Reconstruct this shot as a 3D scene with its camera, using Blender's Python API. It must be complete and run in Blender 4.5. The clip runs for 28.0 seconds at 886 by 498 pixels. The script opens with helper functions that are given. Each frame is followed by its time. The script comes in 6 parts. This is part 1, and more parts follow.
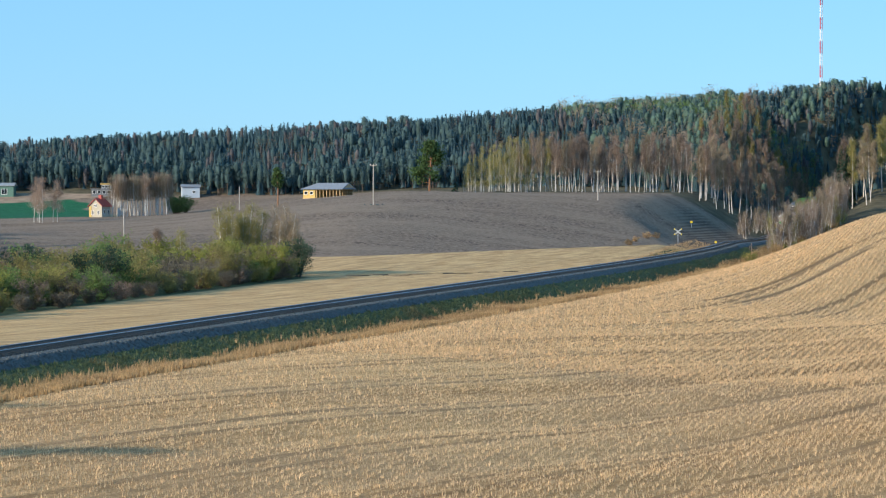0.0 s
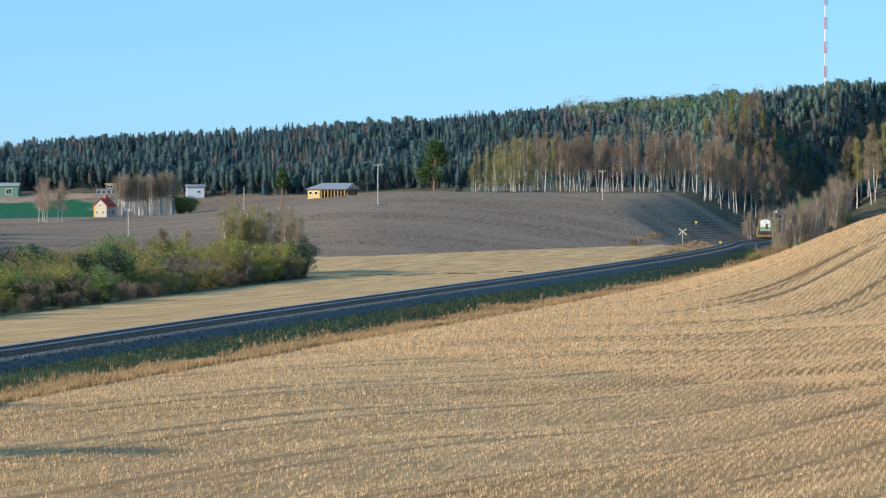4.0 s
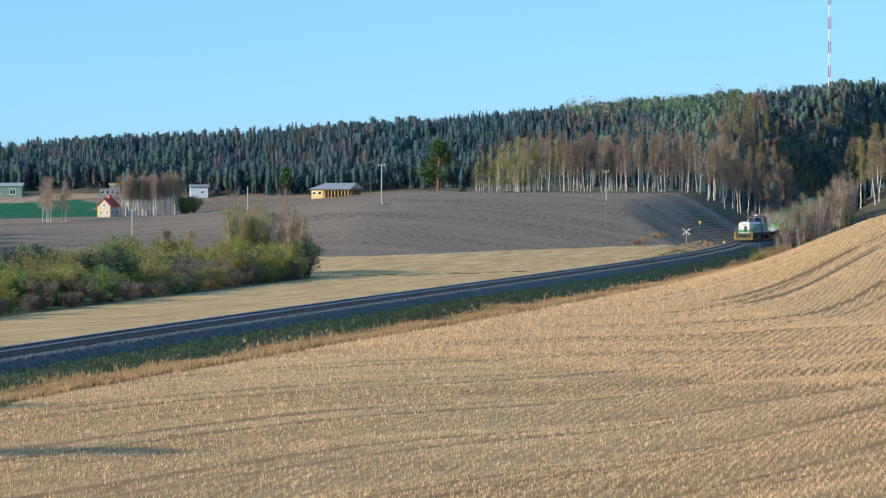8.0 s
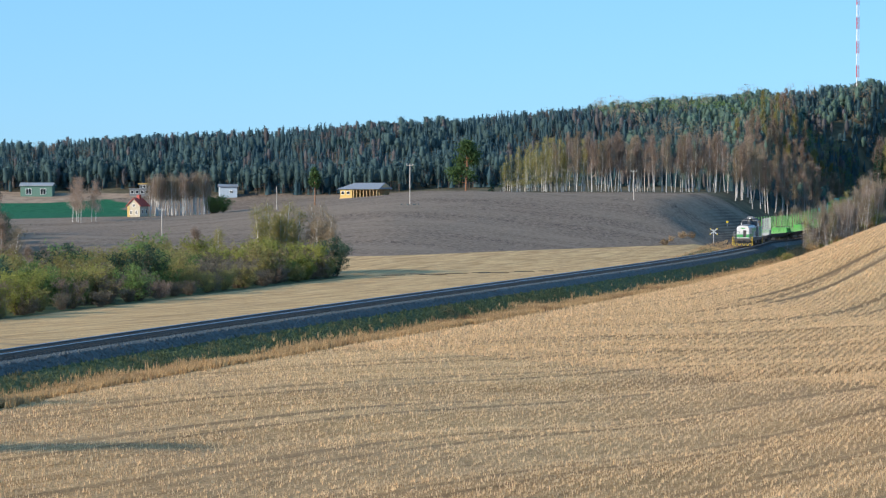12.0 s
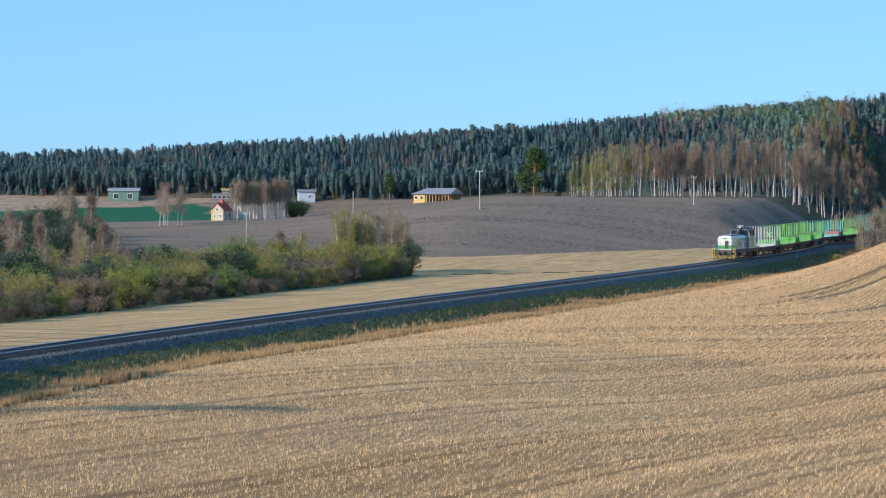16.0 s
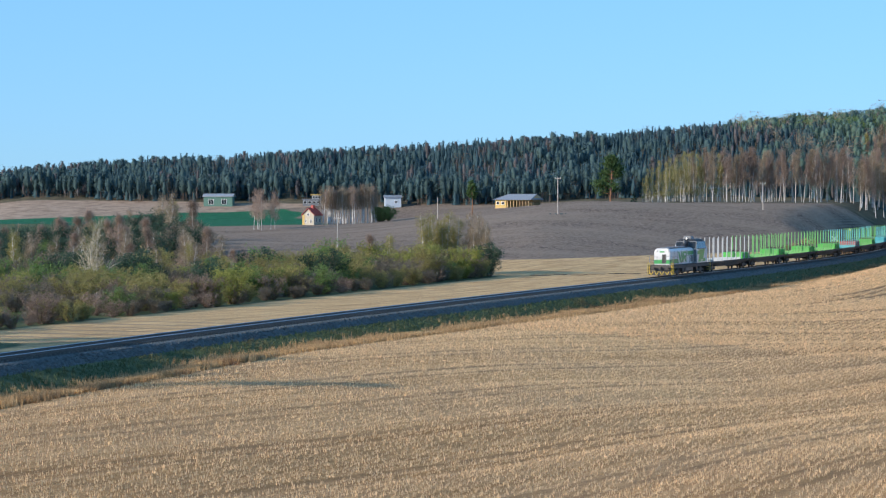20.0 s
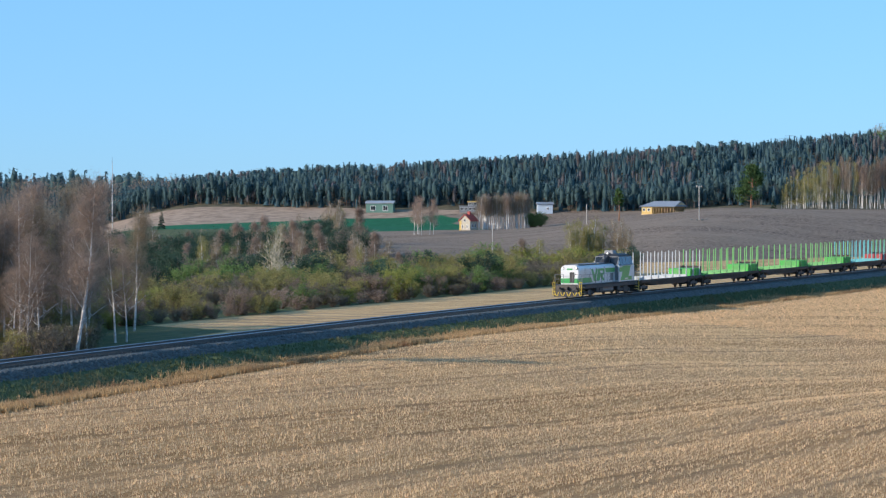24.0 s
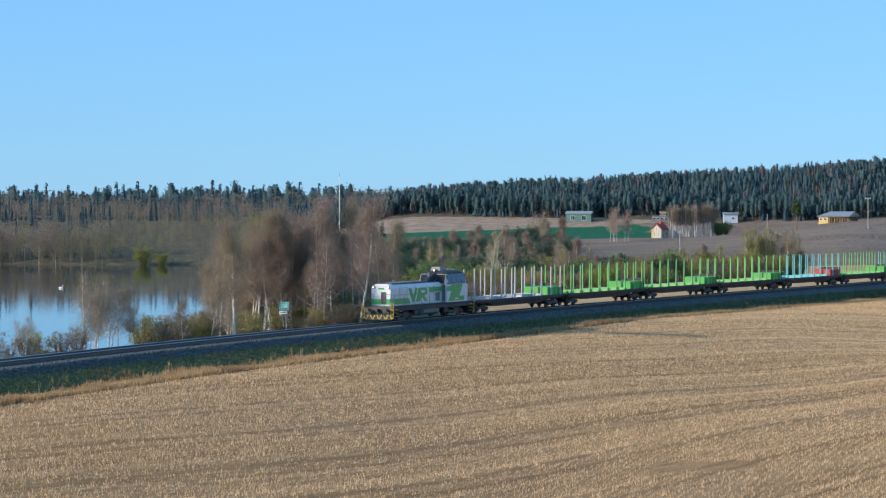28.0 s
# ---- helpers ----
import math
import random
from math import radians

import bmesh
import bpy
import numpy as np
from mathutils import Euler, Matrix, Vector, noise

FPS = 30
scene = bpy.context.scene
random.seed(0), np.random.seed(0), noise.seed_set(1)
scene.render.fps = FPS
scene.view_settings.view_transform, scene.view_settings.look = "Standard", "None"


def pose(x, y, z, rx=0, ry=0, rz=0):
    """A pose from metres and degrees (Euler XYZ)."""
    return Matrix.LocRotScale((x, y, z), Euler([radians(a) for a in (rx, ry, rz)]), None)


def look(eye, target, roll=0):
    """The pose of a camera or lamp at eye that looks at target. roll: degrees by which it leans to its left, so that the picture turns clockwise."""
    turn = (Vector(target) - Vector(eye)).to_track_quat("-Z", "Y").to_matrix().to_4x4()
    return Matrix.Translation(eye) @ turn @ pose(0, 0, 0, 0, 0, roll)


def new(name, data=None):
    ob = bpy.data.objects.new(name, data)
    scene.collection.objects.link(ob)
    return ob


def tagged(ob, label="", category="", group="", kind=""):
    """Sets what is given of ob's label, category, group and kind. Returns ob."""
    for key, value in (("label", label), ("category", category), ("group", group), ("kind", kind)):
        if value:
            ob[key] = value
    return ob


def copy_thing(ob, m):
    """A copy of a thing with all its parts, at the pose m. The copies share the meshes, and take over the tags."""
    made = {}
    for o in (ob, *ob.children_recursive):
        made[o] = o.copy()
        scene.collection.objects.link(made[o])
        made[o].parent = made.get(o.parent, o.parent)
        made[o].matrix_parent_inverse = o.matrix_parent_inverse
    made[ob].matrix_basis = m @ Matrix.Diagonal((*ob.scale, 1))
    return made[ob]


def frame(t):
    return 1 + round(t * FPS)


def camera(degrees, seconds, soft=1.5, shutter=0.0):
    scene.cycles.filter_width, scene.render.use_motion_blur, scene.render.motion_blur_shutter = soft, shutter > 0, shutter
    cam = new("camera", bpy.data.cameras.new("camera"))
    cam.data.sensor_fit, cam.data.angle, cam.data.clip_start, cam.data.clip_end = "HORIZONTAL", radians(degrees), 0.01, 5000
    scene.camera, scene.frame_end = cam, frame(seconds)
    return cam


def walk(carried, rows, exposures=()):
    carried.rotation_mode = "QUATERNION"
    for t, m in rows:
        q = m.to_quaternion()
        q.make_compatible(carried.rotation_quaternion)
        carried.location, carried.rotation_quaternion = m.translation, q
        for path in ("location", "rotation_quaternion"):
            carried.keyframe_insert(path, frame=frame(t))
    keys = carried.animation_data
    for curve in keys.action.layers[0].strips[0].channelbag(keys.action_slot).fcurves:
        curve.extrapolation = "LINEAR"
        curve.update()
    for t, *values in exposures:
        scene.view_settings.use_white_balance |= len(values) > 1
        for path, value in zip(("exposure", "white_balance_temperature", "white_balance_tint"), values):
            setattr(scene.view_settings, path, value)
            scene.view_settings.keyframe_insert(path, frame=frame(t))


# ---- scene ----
# ---------------- camera and its way ----------------
cam = camera(19.766, 28.0, soft=1.25)


def view(t, x, y, z, pan, tilt):
    """A camera row: place, pan to the right and tilt upwards in degrees."""
    return t, pose(x, y, z, 90 + tilt, 0, -pan)


walk(cam, [view(*row) for row in (
    (0, 0.00, 0.00, 8.70, 2.044, -1.312),
    (1, 0.00, 0.00, 8.70, 2.042, -1.311),
    (2, 0.00, 0.00, 8.70, 2.026, -1.311),
    (3, 0.00, 0.00, 8.70, 1.989, -1.311),
    (3.5, 0.00, 0.00, 8.70, 1.963, -1.312),
    (5.5, 0.00, 0.00, 8.70, 1.911, -1.312),
    (6.5, 0.00, 0.00, 8.70, 1.918, -1.312),
    (7.5, 0.00, 0.00, 8.70, 1.886, -1.312),
    (8.5, 0.00, 0.00, 8.70, 1.833, -1.312),
    (9.5, 0.00, 0.00, 8.70, 1.790, -1.312),
    (10, 0.00, 0.00, 8.70, 1.749, -1.313),
    (10.5, 0.00, 0.00, 8.70, 1.667, -1.314),
    (11, 0.00, 0.00, 8.70, 1.517, -1.315),
    (11.5, 0.01, -0.30, 8.70, 1.343, -1.315),
    (12, 0.04, -1.64, 8.70, 1.213, -1.316),
    (12.5, 0.10, -4.20, 8.71, 1.051, -1.312),
    (14.5, 0.35, -15.46, 8.76, 0.147, -1.262),
    (15, 0.41, -18.30, 8.78, -0.038, -1.248),
    (15.5, 0.48, -21.13, 8.80, -0.188, -1.233),
    (16, 0.55, -23.93, 8.83, -0.450, -1.220),
    (17, 0.71, -29.53, 8.88, -0.901, -1.194),
    (18, 0.90, -35.16, 8.95, -1.323, -1.170),
    (19, 1.14, -40.95, 9.02, -1.847, -1.144),
    (20, 1.46, -47.05, 9.10, -2.342, -1.122),
    (20.5, 1.66, -50.28, 9.14, -2.685, -1.107),
    (22.5, 2.76, -65.03, 9.29, -4.318, -1.050),
    (23, 3.14, -69.33, 9.32, -4.875, -1.033),
    (23.5, 3.56, -73.95, 9.35, -5.343, -1.015),
    (24, 4.04, -78.92, 9.38, -5.826, -0.998),
    (24.5, 4.58, -84.29, 9.41, -6.386, -0.981),
    (25, 5.19, -90.09, 9.43, -6.880, -0.958),
    (25.5, 5.86, -96.38, 9.45, -7.477, -0.936),
    (26, 6.61, -103.18, 9.46, -8.059, -0.914),
    (26.5, 7.44, -110.56, 9.47, -8.572, -0.884),
    (27, 8.36, -118.56, 9.47, -9.077, -0.853),
    (27.5, 9.37, -127.23, 9.46, -9.576, -0.813),
    (28, 10.48, -136.63, 9.45, -10.231, -0.777),
)], exposures=((0, 0.53, 6500, 10), (6, 0.52, 6430, 10.5), (12, 0.51, 6300, 12), (17, 0.47, 6150, 14), (25, 0.44, 6100, 15), (28, 0.40, 6100, 14)))

# ---------------- sky, sun ----------------
SUN_TO = Vector((-1.0, -0.65, 0.0)).normalized()
SUN_UP = radians(21)
world = bpy.data.worlds.new("world")
scene.world = world
world.use_nodes = True
wn = world.node_tree.nodes
sky = wn.new("ShaderNodeTexSky")
sky.sky_type = "NISHITA"
sky.sun_disc = False
sky.sun_elevation = SUN_UP
sky.sun_rotation = math.atan2(SUN_TO.x, SUN_TO.y)
sky.air_density, sky.dust_density, sky.ozone_density = 1.0, 0.0, 0.5
wn["Background"].inputs["Strength"].default_value = 0.105
# clear spring air: the horizon is as blue as the zenith
clear = wn.new("ShaderNodeMix")
clear.data_type, clear.blend_type = "RGBA", "MULTIPLY"
clear.inputs[0].default_value, clear.inputs[7].default_value = 1.0, (0.43, 0.74, 1.35, 1)
world.node_tree.links.new(sky.outputs[0], clear.inputs[6])
even = wn.new("ShaderNodeMix")
even.data_type, even.inputs[0].default_value, even.inputs[7].default_value = "RGBA", 0.6, (1.75, 4.1, 6.25, 1)
world.node_tree.links.new(clear.outputs[2], even.inputs[6])
world.node_tree.links.new(even.outputs[2], wn["Background"].inputs["Color"])
sun = new("sun", bpy.data.lights.new("sun", "SUN"))
sun.data.energy, sun.data.angle, sun.data.color = 4.1, radians(0.53), (1.0, 0.86, 0.66)
sun.matrix_world = look((0, 0, 0), -(SUN_TO * math.cos(SUN_UP) + Vector((0, 0, math.sin(SUN_UP)))))


# ---------------- materials ----------------
def nodes_of(name):
    m = bpy.data.materials.new(name)
    m.use_nodes = True
    return m, m.node_tree.nodes, m.node_tree.links, m.node_tree.nodes["Principled BSDF"]


def noise_node(n, l, coord, scale, detail=4.0, rough=0.6, stretch=(1, 1, 1)):
    mp = n.new("ShaderNodeMapping")
    mp.inputs["Scale"].default_value = stretch
    l.new(coord, mp.inputs["Vector"])
    t = n.new("ShaderNodeTexNoise")
    t.inputs["Scale"].default_value, t.inputs["Detail"].default_value = scale, detail
    t.inputs["Roughness"].default_value = rough
    l.new(mp.outputs[0], t.inputs["Vector"])
    return t.outputs["Fac"]


def ramp_node(n, l, fac, stops):
    r = n.new("ShaderNodeValToRGB")
    e = r.color_ramp.elements
    while len(e) < len(stops):
        e.new(0.5)
    for k, (p, c) in zip(e, stops):
        k.position, k.color = p, (*c, 1)
    l.new(fac, r.inputs[0])
    return r.outputs["Color"]


def mix_node(n, l, fac, a, b, kind="MIX"):
    m = n.new("ShaderNodeMix")
    m.data_type, m.blend_type = "RGBA", kind
    for sock, v in ((m.inputs[0], fac), (m.inputs[6], a), (m.inputs[7], b)):
        if hasattr(v, "is_linked"):
            l.new(v, sock)
        else:
            sock.default_value = v if isinstance(v, float) else (*v, 1)
    return m.outputs[2]


def bump_node(n, l, height, strength, dist, bsdf):
    b = n.new("ShaderNodeBump")
    b.inputs["Strength"].default_value, b.inputs["Distance"].default_value = strength, dist
    l.new(height, b.inputs["Height"])
    l.new(b.outputs[0], bsdf.inputs["Normal"])


def surface(name, dark, light, scale=3.0, rough=0.7, metal=0.0, bump=0.2, dist=0.02, stretch=(1, 1, 1), stain=None, vary=0.0, leaf=False):
    """A surface with grain at one scale, stains at a larger one and a tint by piece."""
    m, n, l, bsdf = nodes_of(name)
    co = n.new("ShaderNodeTexCoord").outputs["Object"]
    fine = noise_node(n, l, co, scale, 5, 0.65, stretch)
    col = ramp_node(n, l, fine, ((0.3, dark), (0.7, light)))
    big = noise_node(n, l, co, scale * 0.13, 3)
    if stain:
        col = mix_node(n, l, ramp_node(n, l, big, ((0.52, (0, 0, 0)), (0.68, (1, 1, 1)))), col, stain)
    if vary:
        g = n.new("ShaderNodeNewGeometry").outputs["Random Per Island"]
        o = n.new("ShaderNodeObjectInfo").outputs["Random"]
        both = n.new("ShaderNodeMath")
        both.operation = "ADD"
        l.new(g, both.inputs[0]), l.new(o, both.inputs[1])
        half = n.new("ShaderNodeMath")
        half.operation, half.inputs[1].default_value = "MULTIPLY", 0.5
        l.new(both.outputs[0], half.inputs[0])
        col = mix_node(n, l, 1.0, col, ramp_node(n, l, half.outputs[0], ((0.15, (1 - vary,) * 3), (0.85, (1 + vary,) * 3))), "MULTIPLY")
    l.new(col, bsdf.inputs["Base Color"])
    bsdf.inputs["Roughness"].default_value, bsdf.inputs["Metallic"].default_value = rough, metal
    if leaf:
        # thin leaves and straw let light through
        bsdf.inputs["Specular IOR Level"].default_value = 0.15
        thru = n.new("ShaderNodeBsdfTranslucent")
        l.new(col, thru.inputs["Color"])
        both = n.new("ShaderNodeMixShader")
        both.inputs[0].default_value = 0.4
        l.new(bsdf.outputs[0], both.inputs[1]), l.new(thru.outputs[0], both.inputs[2])
        l.new(both.outputs[0], n["Material Output"].inputs["Surface"])
    bump_node(n, l, fine, bump, dist, bsdf)
    return m


def tint(name, c, k=0.82, **more):
    return surface(name, tuple(v * k for v in c), tuple(min(1, v * (2 - k)) for v in c), **more)


M = {
    "loco_white": tint("loco_white", (0.66, 0.67, 0.67), 0.94, rough=0.35, bump=0.03, stain=(0.60, 0.60, 0.58)),
    "loco_green": tint("loco_green", (0.06, 0.36, 0.10), 0.9, rough=0.35, bump=0.03),
    "loco_dark": tint("loco_dark", (0.035, 0.036, 0.04), 0.7, rough=0.6, stain=(0.07, 0.06, 0.05)),
    "loco_grey": tint("loco_grey", (0.16, 0.17, 0.18), 0.85, rough=0.5),
    "loco_yellow": tint("loco_yellow", (0.55, 0.40, 0.05), 0.85, rough=0.4),
    "glass": tint("glass", (0.02, 0.025, 0.03), 0.9, rough=0.06, bump=0.0),
    "wheel": tint("wheel", (0.05, 0.045, 0.04), 0.7, rough=0.5, metal=0.6),
    "frame_dark": tint("frame_dark", (0.05, 0.04, 0.035), 0.7, rough=0.7, stain=(0.10, 0.06, 0.04)),
    "wagon_green": tint("wagon_green", (0.06, 0.42, 0.06), 0.85, rough=0.5, stain=(0.10, 0.32, 0.08)),
    "stake_green": tint("stake_green", (0.13, 0.36, 0.10), 0.8, rough=0.5, stain=(0.2, 0.3, 0.12)),
    "stake_blue": tint("stake_blue", (0.11, 0.40, 0.40), 0.8, rough=0.5, stain=(0.18, 0.32, 0.36)),
    "wagon_blue": tint("wagon_blue", (0.05, 0.34, 0.38), 0.8, rough=0.5),
    "wagon_red": tint("wagon_red", (0.40, 0.06, 0.05), 0.8, rough=0.6),
    "stake_grey": tint("stake_grey", (0.40, 0.42, 0.42), 0.85, rough=0.45, stain=(0.36, 0.35, 0.33)),
    "rail": surface("rail", (0.05, 0.035, 0.03), (0.10, 0.07, 0.05), 6, rough=0.55, metal=0.4),
    "rail_head": surface("rail_head", (0.35, 0.36, 0.38), (0.55, 0.56, 0.58), 4, rough=0.3, metal=0.9, bump=0.02),
    "sleeper": surface("sleeper", (0.05, 0.045, 0.04), (0.12, 0.11, 0.10), 4, rough=0.9),
    "ballast": surface("ballast", (0.035, 0.045, 0.048), (0.125, 0.15, 0.155), 5.5, rough=0.9, bump=0.9, dist=0.08, stain=(0.07, 0.075, 0.08)),
    "stone": tint("stone", (0.072, 0.085, 0.088), 0.7, scale=8, rough=0.9, vary=0.35),
    "track_bed": surface("track_bed", (0.02, 0.018, 0.016), (0.065, 0.06, 0.055), 5, rough=0.95, bump=0.8, dist=0.06),
    # brown blotches: withered tufts and the verge's own shade in one colour
    "dry_grass": tint("dry_grass", (0.44, 0.30, 0.155), 0.7, scale=1.2, rough=0.9, vary=0.5, stain=(0.22, 0.125, 0.07), leaf=True),
    "stubble": tint("stubble", (0.64, 0.455, 0.265), 0.72, scale=0.9, rough=0.9, vary=0.5, leaf=True),
    "bank_grass": tint("bank_grass", (0.12, 0.15, 0.075), 0.7, scale=1.2, rough=0.9, vary=0.4, stain=(0.17, 0.15, 0.08), leaf=True),
    "birch_bark": surface("birch_bark", (0.26, 0.24, 0.22), (0.85, 0.82, 0.78), 2.2, rough=0.8, stretch=(1, 1, 1.6), stain=(0.30, 0.27, 0.24)),
    "bark": surface("bark", (0.07, 0.05, 0.04), (0.18, 0.13, 0.10), 5, rough=0.9, stretch=(1, 1, 0.3)),
    "pine_bark": surface("pine_bark", (0.16, 0.08, 0.045), (0.34, 0.17, 0.09), 4, rough=0.9, stretch=(1, 1, 0.4)),
    "grey_bark": surface("grey_bark", (0.30, 0.27, 0.20), (0.58, 0.52, 0.40), 5, rough=0.9, stretch=(1, 1, 0.4)),
    "twig_red": tint("twig_red", (0.30, 0.225, 0.175), 0.75, scale=0.8, rough=0.9, vary=0.4, leaf=True),
    "twig_brown": tint("twig_brown", (0.30, 0.24, 0.165), 0.75, scale=0.8, rough=0.9, vary=0.4, leaf=True),
    "bud_green": tint("bud_green", (0.29, 0.26, 0.10), 0.75, scale=0.8, rough=0.9, vary=0.28, leaf=True),
    "leaf_yellow": tint("leaf_yellow", (0.27, 0.28, 0.075), 0.75, scale=0.8, rough=0.9, vary=0.28, leaf=True),
    "leaf_green": tint("leaf_green", (0.15, 0.225, 0.075), 0.75, scale=0.8, rough=0.9, vary=0.28, leaf=True),
    "leaf_dark": tint("leaf_dark", (0.058, 0.098, 0.066), 0.75, scale=0.8, rough=0.9, vary=0.28, leaf=True),
    "bush_grey": tint("bush_grey", (0.19, 0.165, 0.125), 0.7, scale=0.8, rough=0.9, vary=0.28, leaf=True),
    "pine_needle": tint("pine_needle", (0.07, 0.12, 0.045), 0.75, scale=0.8, rough=0.9, vary=0.35, leaf=True),
    "spruce_needle": tint("spruce_needle", (0.04, 0.08, 0.055), 0.75, scale=0.5, rough=0.9, vary=0.4, leaf=True),
    # far conifers: distance haze is put into the needle colour, paler and bluer
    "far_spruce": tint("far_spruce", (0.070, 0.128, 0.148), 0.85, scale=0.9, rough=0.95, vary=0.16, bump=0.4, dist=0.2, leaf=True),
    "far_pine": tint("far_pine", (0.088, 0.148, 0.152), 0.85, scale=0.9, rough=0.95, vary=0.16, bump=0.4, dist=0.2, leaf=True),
    # paler again: the haze over the eastern slope, put into the colour
    "pale_hazy_pine": tint("pale_hazy_pine", (0.135, 0.215, 0.175), 0.8, scale=0.9, rough=0.95, vary=0.2, bump=0.4, dist=0.2, leaf=True),
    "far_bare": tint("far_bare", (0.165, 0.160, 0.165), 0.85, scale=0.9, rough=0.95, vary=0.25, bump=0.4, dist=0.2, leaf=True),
    "far_birch": tint("far_birch", (0.23, 0.19, 0.15), 0.75, scale=0.1, rough=0.95, vary=0.35, stain=(0.14, 0.17, 0.09), leaf=True),
    "yellow_wall": tint("yellow_wall", (0.52, 0.37, 0.12), 0.9, rough=0.7, bump=0.05),
    "cream_wall": tint("cream_wall", (0.44, 0.40, 0.31), 0.9, rough=0.7, bump=0.05),
    # white shed wall with cool shade and haze mixed into its colour
    "shed_shade": tint("shed_shade", (0.42, 0.50, 0.58), 0.92, rough=0.6, bump=0.03),
    "red_roof": tint("red_roof", (0.36, 0.06, 0.05), 0.8, rough=0.6),
    "grey_roof": tint("grey_roof", (0.20, 0.22, 0.25), 0.85, rough=0.45),
    "raw_wood": surface("raw_wood", (0.42, 0.28, 0.14), (0.62, 0.44, 0.24), 3, rough=0.8, stretch=(1, 1, 0.2)),
    "white_paint": tint("white_paint", (0.78, 0.78, 0.78), 0.95, rough=0.6, bump=0.03),
    "red_paint": tint("red_paint", (0.55, 0.07, 0.05), 0.9, rough=0.6, bump=0.03),
    "pole_wood": surface("pole_wood", (0.30, 0.28, 0.25), (0.55, 0.52, 0.48), 3, rough=0.85, stretch=(1, 1, 0.2)),
    "galvanised": tint("galvanised", (0.45, 0.46, 0.47), 0.85, rough=0.45, metal=0.5),
    "sign_green": tint("sign_green", (0.03, 0.42, 0.30), 0.95, rough=0.4, bump=0.0),
    "sign_yellow": tint("sign_yellow", (0.75, 0.55, 0.03), 0.95, rough=0.4, bump=0.0),
    "hall_green": tint("hall_green", (0.10, 0.20, 0.16), 0.9, rough=0.6),
    "insect_grey": tint("insect_grey", (0.08, 0.08, 0.09), 0.8, rough=0.8),
    "bird_white": tint("bird_white", (0.8, 0.8, 0.8), 0.9, rough=0.8),
}


def lamp_glow(name, colour, strength):
    m, n, l, bsdf = nodes_of(name)
    bsdf.inputs["Emission Color"].default_value = (*colour, 1)
    bsdf.inputs["Emission Strength"].default_value = strength
    bsdf.inputs["Base Color"].default_value = (0.8, 0.8, 0.75, 1)
    return m


M["headlight"] = lamp_glow("headlight", (1.0, 0.93, 0.78), 0.7)


def ground_material():
    """Stubble, ploughed soil, spring corn, meadow and forest floor, told apart by the sheet's own fields."""
    m, n, l, bsdf = nodes_of("ground")
    co = n.new("ShaderNodeTexCoord").outputs["Object"]

    def field(name):
        a = n.new("ShaderNodeAttribute")
        a.attribute_name = name
        return a.outputs["Fac"]

    def edge(name, rag=0.25):
        wob = noise_node(n, l, co, 0.35, 4)
        add = n.new("ShaderNodeMath")
        add.operation, add.inputs[1].default_value = "MULTIPLY_ADD", rag
        l.new(wob, add.inputs[0]), l.new(field(name), add.inputs[2])
        mr = n.new("ShaderNodeMapRange")
        mr.inputs[1].default_value, mr.inputs[2].default_value = 0.5 + rag * 0.5 - 0.06, 0.5 + rag * 0.5 + 0.06
        l.new(add.outputs[0], mr.inputs[0])
        return mr.outputs[0]

    # rows of the drill run along the railway
    rows = n.new("ShaderNodeCombineXYZ")
    l.new(field("rows"), rows.inputs[0])
    sep = n.new("ShaderNodeSeparateXYZ")
    l.new(co, sep.inputs[0])
    l.new(sep.outputs[1], rows.inputs[1])
    band = noise_node(n, l, rows.outputs[0], 0.30, 5, 0.65, (1, 0.012, 1))
    thin = noise_node(n, l, rows.outputs[0], 1.6, 3, 0.7, (1, 0.012, 1))
    grain = noise_node(n, l, co, 7.0, 6, 0.85)
    patch = noise_node(n, l, co, 0.035, 5)
    clump = noise_node(n, l, rows.outputs[0], 1.0, 6, 0.75, (1, 0.35, 1))
    gold = ramp_node(n, l, band, ((0.36, (0.42, 0.25, 0.105)), (0.47, (0.58, 0.37, 0.17)), (0.62, (0.74, 0.50, 0.26))))
    gold = mix_node(n, l, 0.30, gold, ramp_node(n, l, thin, ((0.40, (0.28, 0.165, 0.075)), (0.60, (0.72, 0.49, 0.265)))))
    gold = mix_node(n, l, ramp_node(n, l, patch, ((0.45, (0, 0, 0)), (0.75, (0.55, 0.55, 0.55)))), gold, (0.40, 0.275, 0.165))
    gold = mix_node(n, l, 0.85, gold, ramp_node(n, l, grain, ((0.40, (0.50, 0.48, 0.455)), (0.60, (1.38, 1.38, 1.38)))), "MULTIPLY")
    gold = mix_node(n, l, 0.6, gold, ramp_node(n, l, clump, ((0.40, (0.72, 0.71, 0.69)), (0.60, (1.2, 1.2, 1.2)))), "MULTIPLY")
    # wheel marks: faint ones along the drill rows, a darker pair up the knoll
    def mark(v, width):
        a = n.new("ShaderNodeMath")
        a.operation = "ABSOLUTE"
        l.new(v, a.inputs[0])
        r = n.new("ShaderNodeMapRange")
        r.inputs[1].default_value, r.inputs[2].default_value, r.inputs[3].default_value, r.inputs[4].default_value = width, width * 1.8, 1.0, 0.0
        l.new(a.outputs[0], r.inputs[0])
        return r.outputs[0]

    def math_node(op, a, b):
        k = n.new("ShaderNodeMath")
        k.operation = op
        for sock, v in zip(k.inputs, (a, b)):
            if hasattr(v, "is_linked"):
                l.new(v, sock)
            else:
                sock.default_value = v
        return k.outputs[0]

    wob = math_node("MULTIPLY", noise_node(n, l, co, 0.010, 2), 7.0)
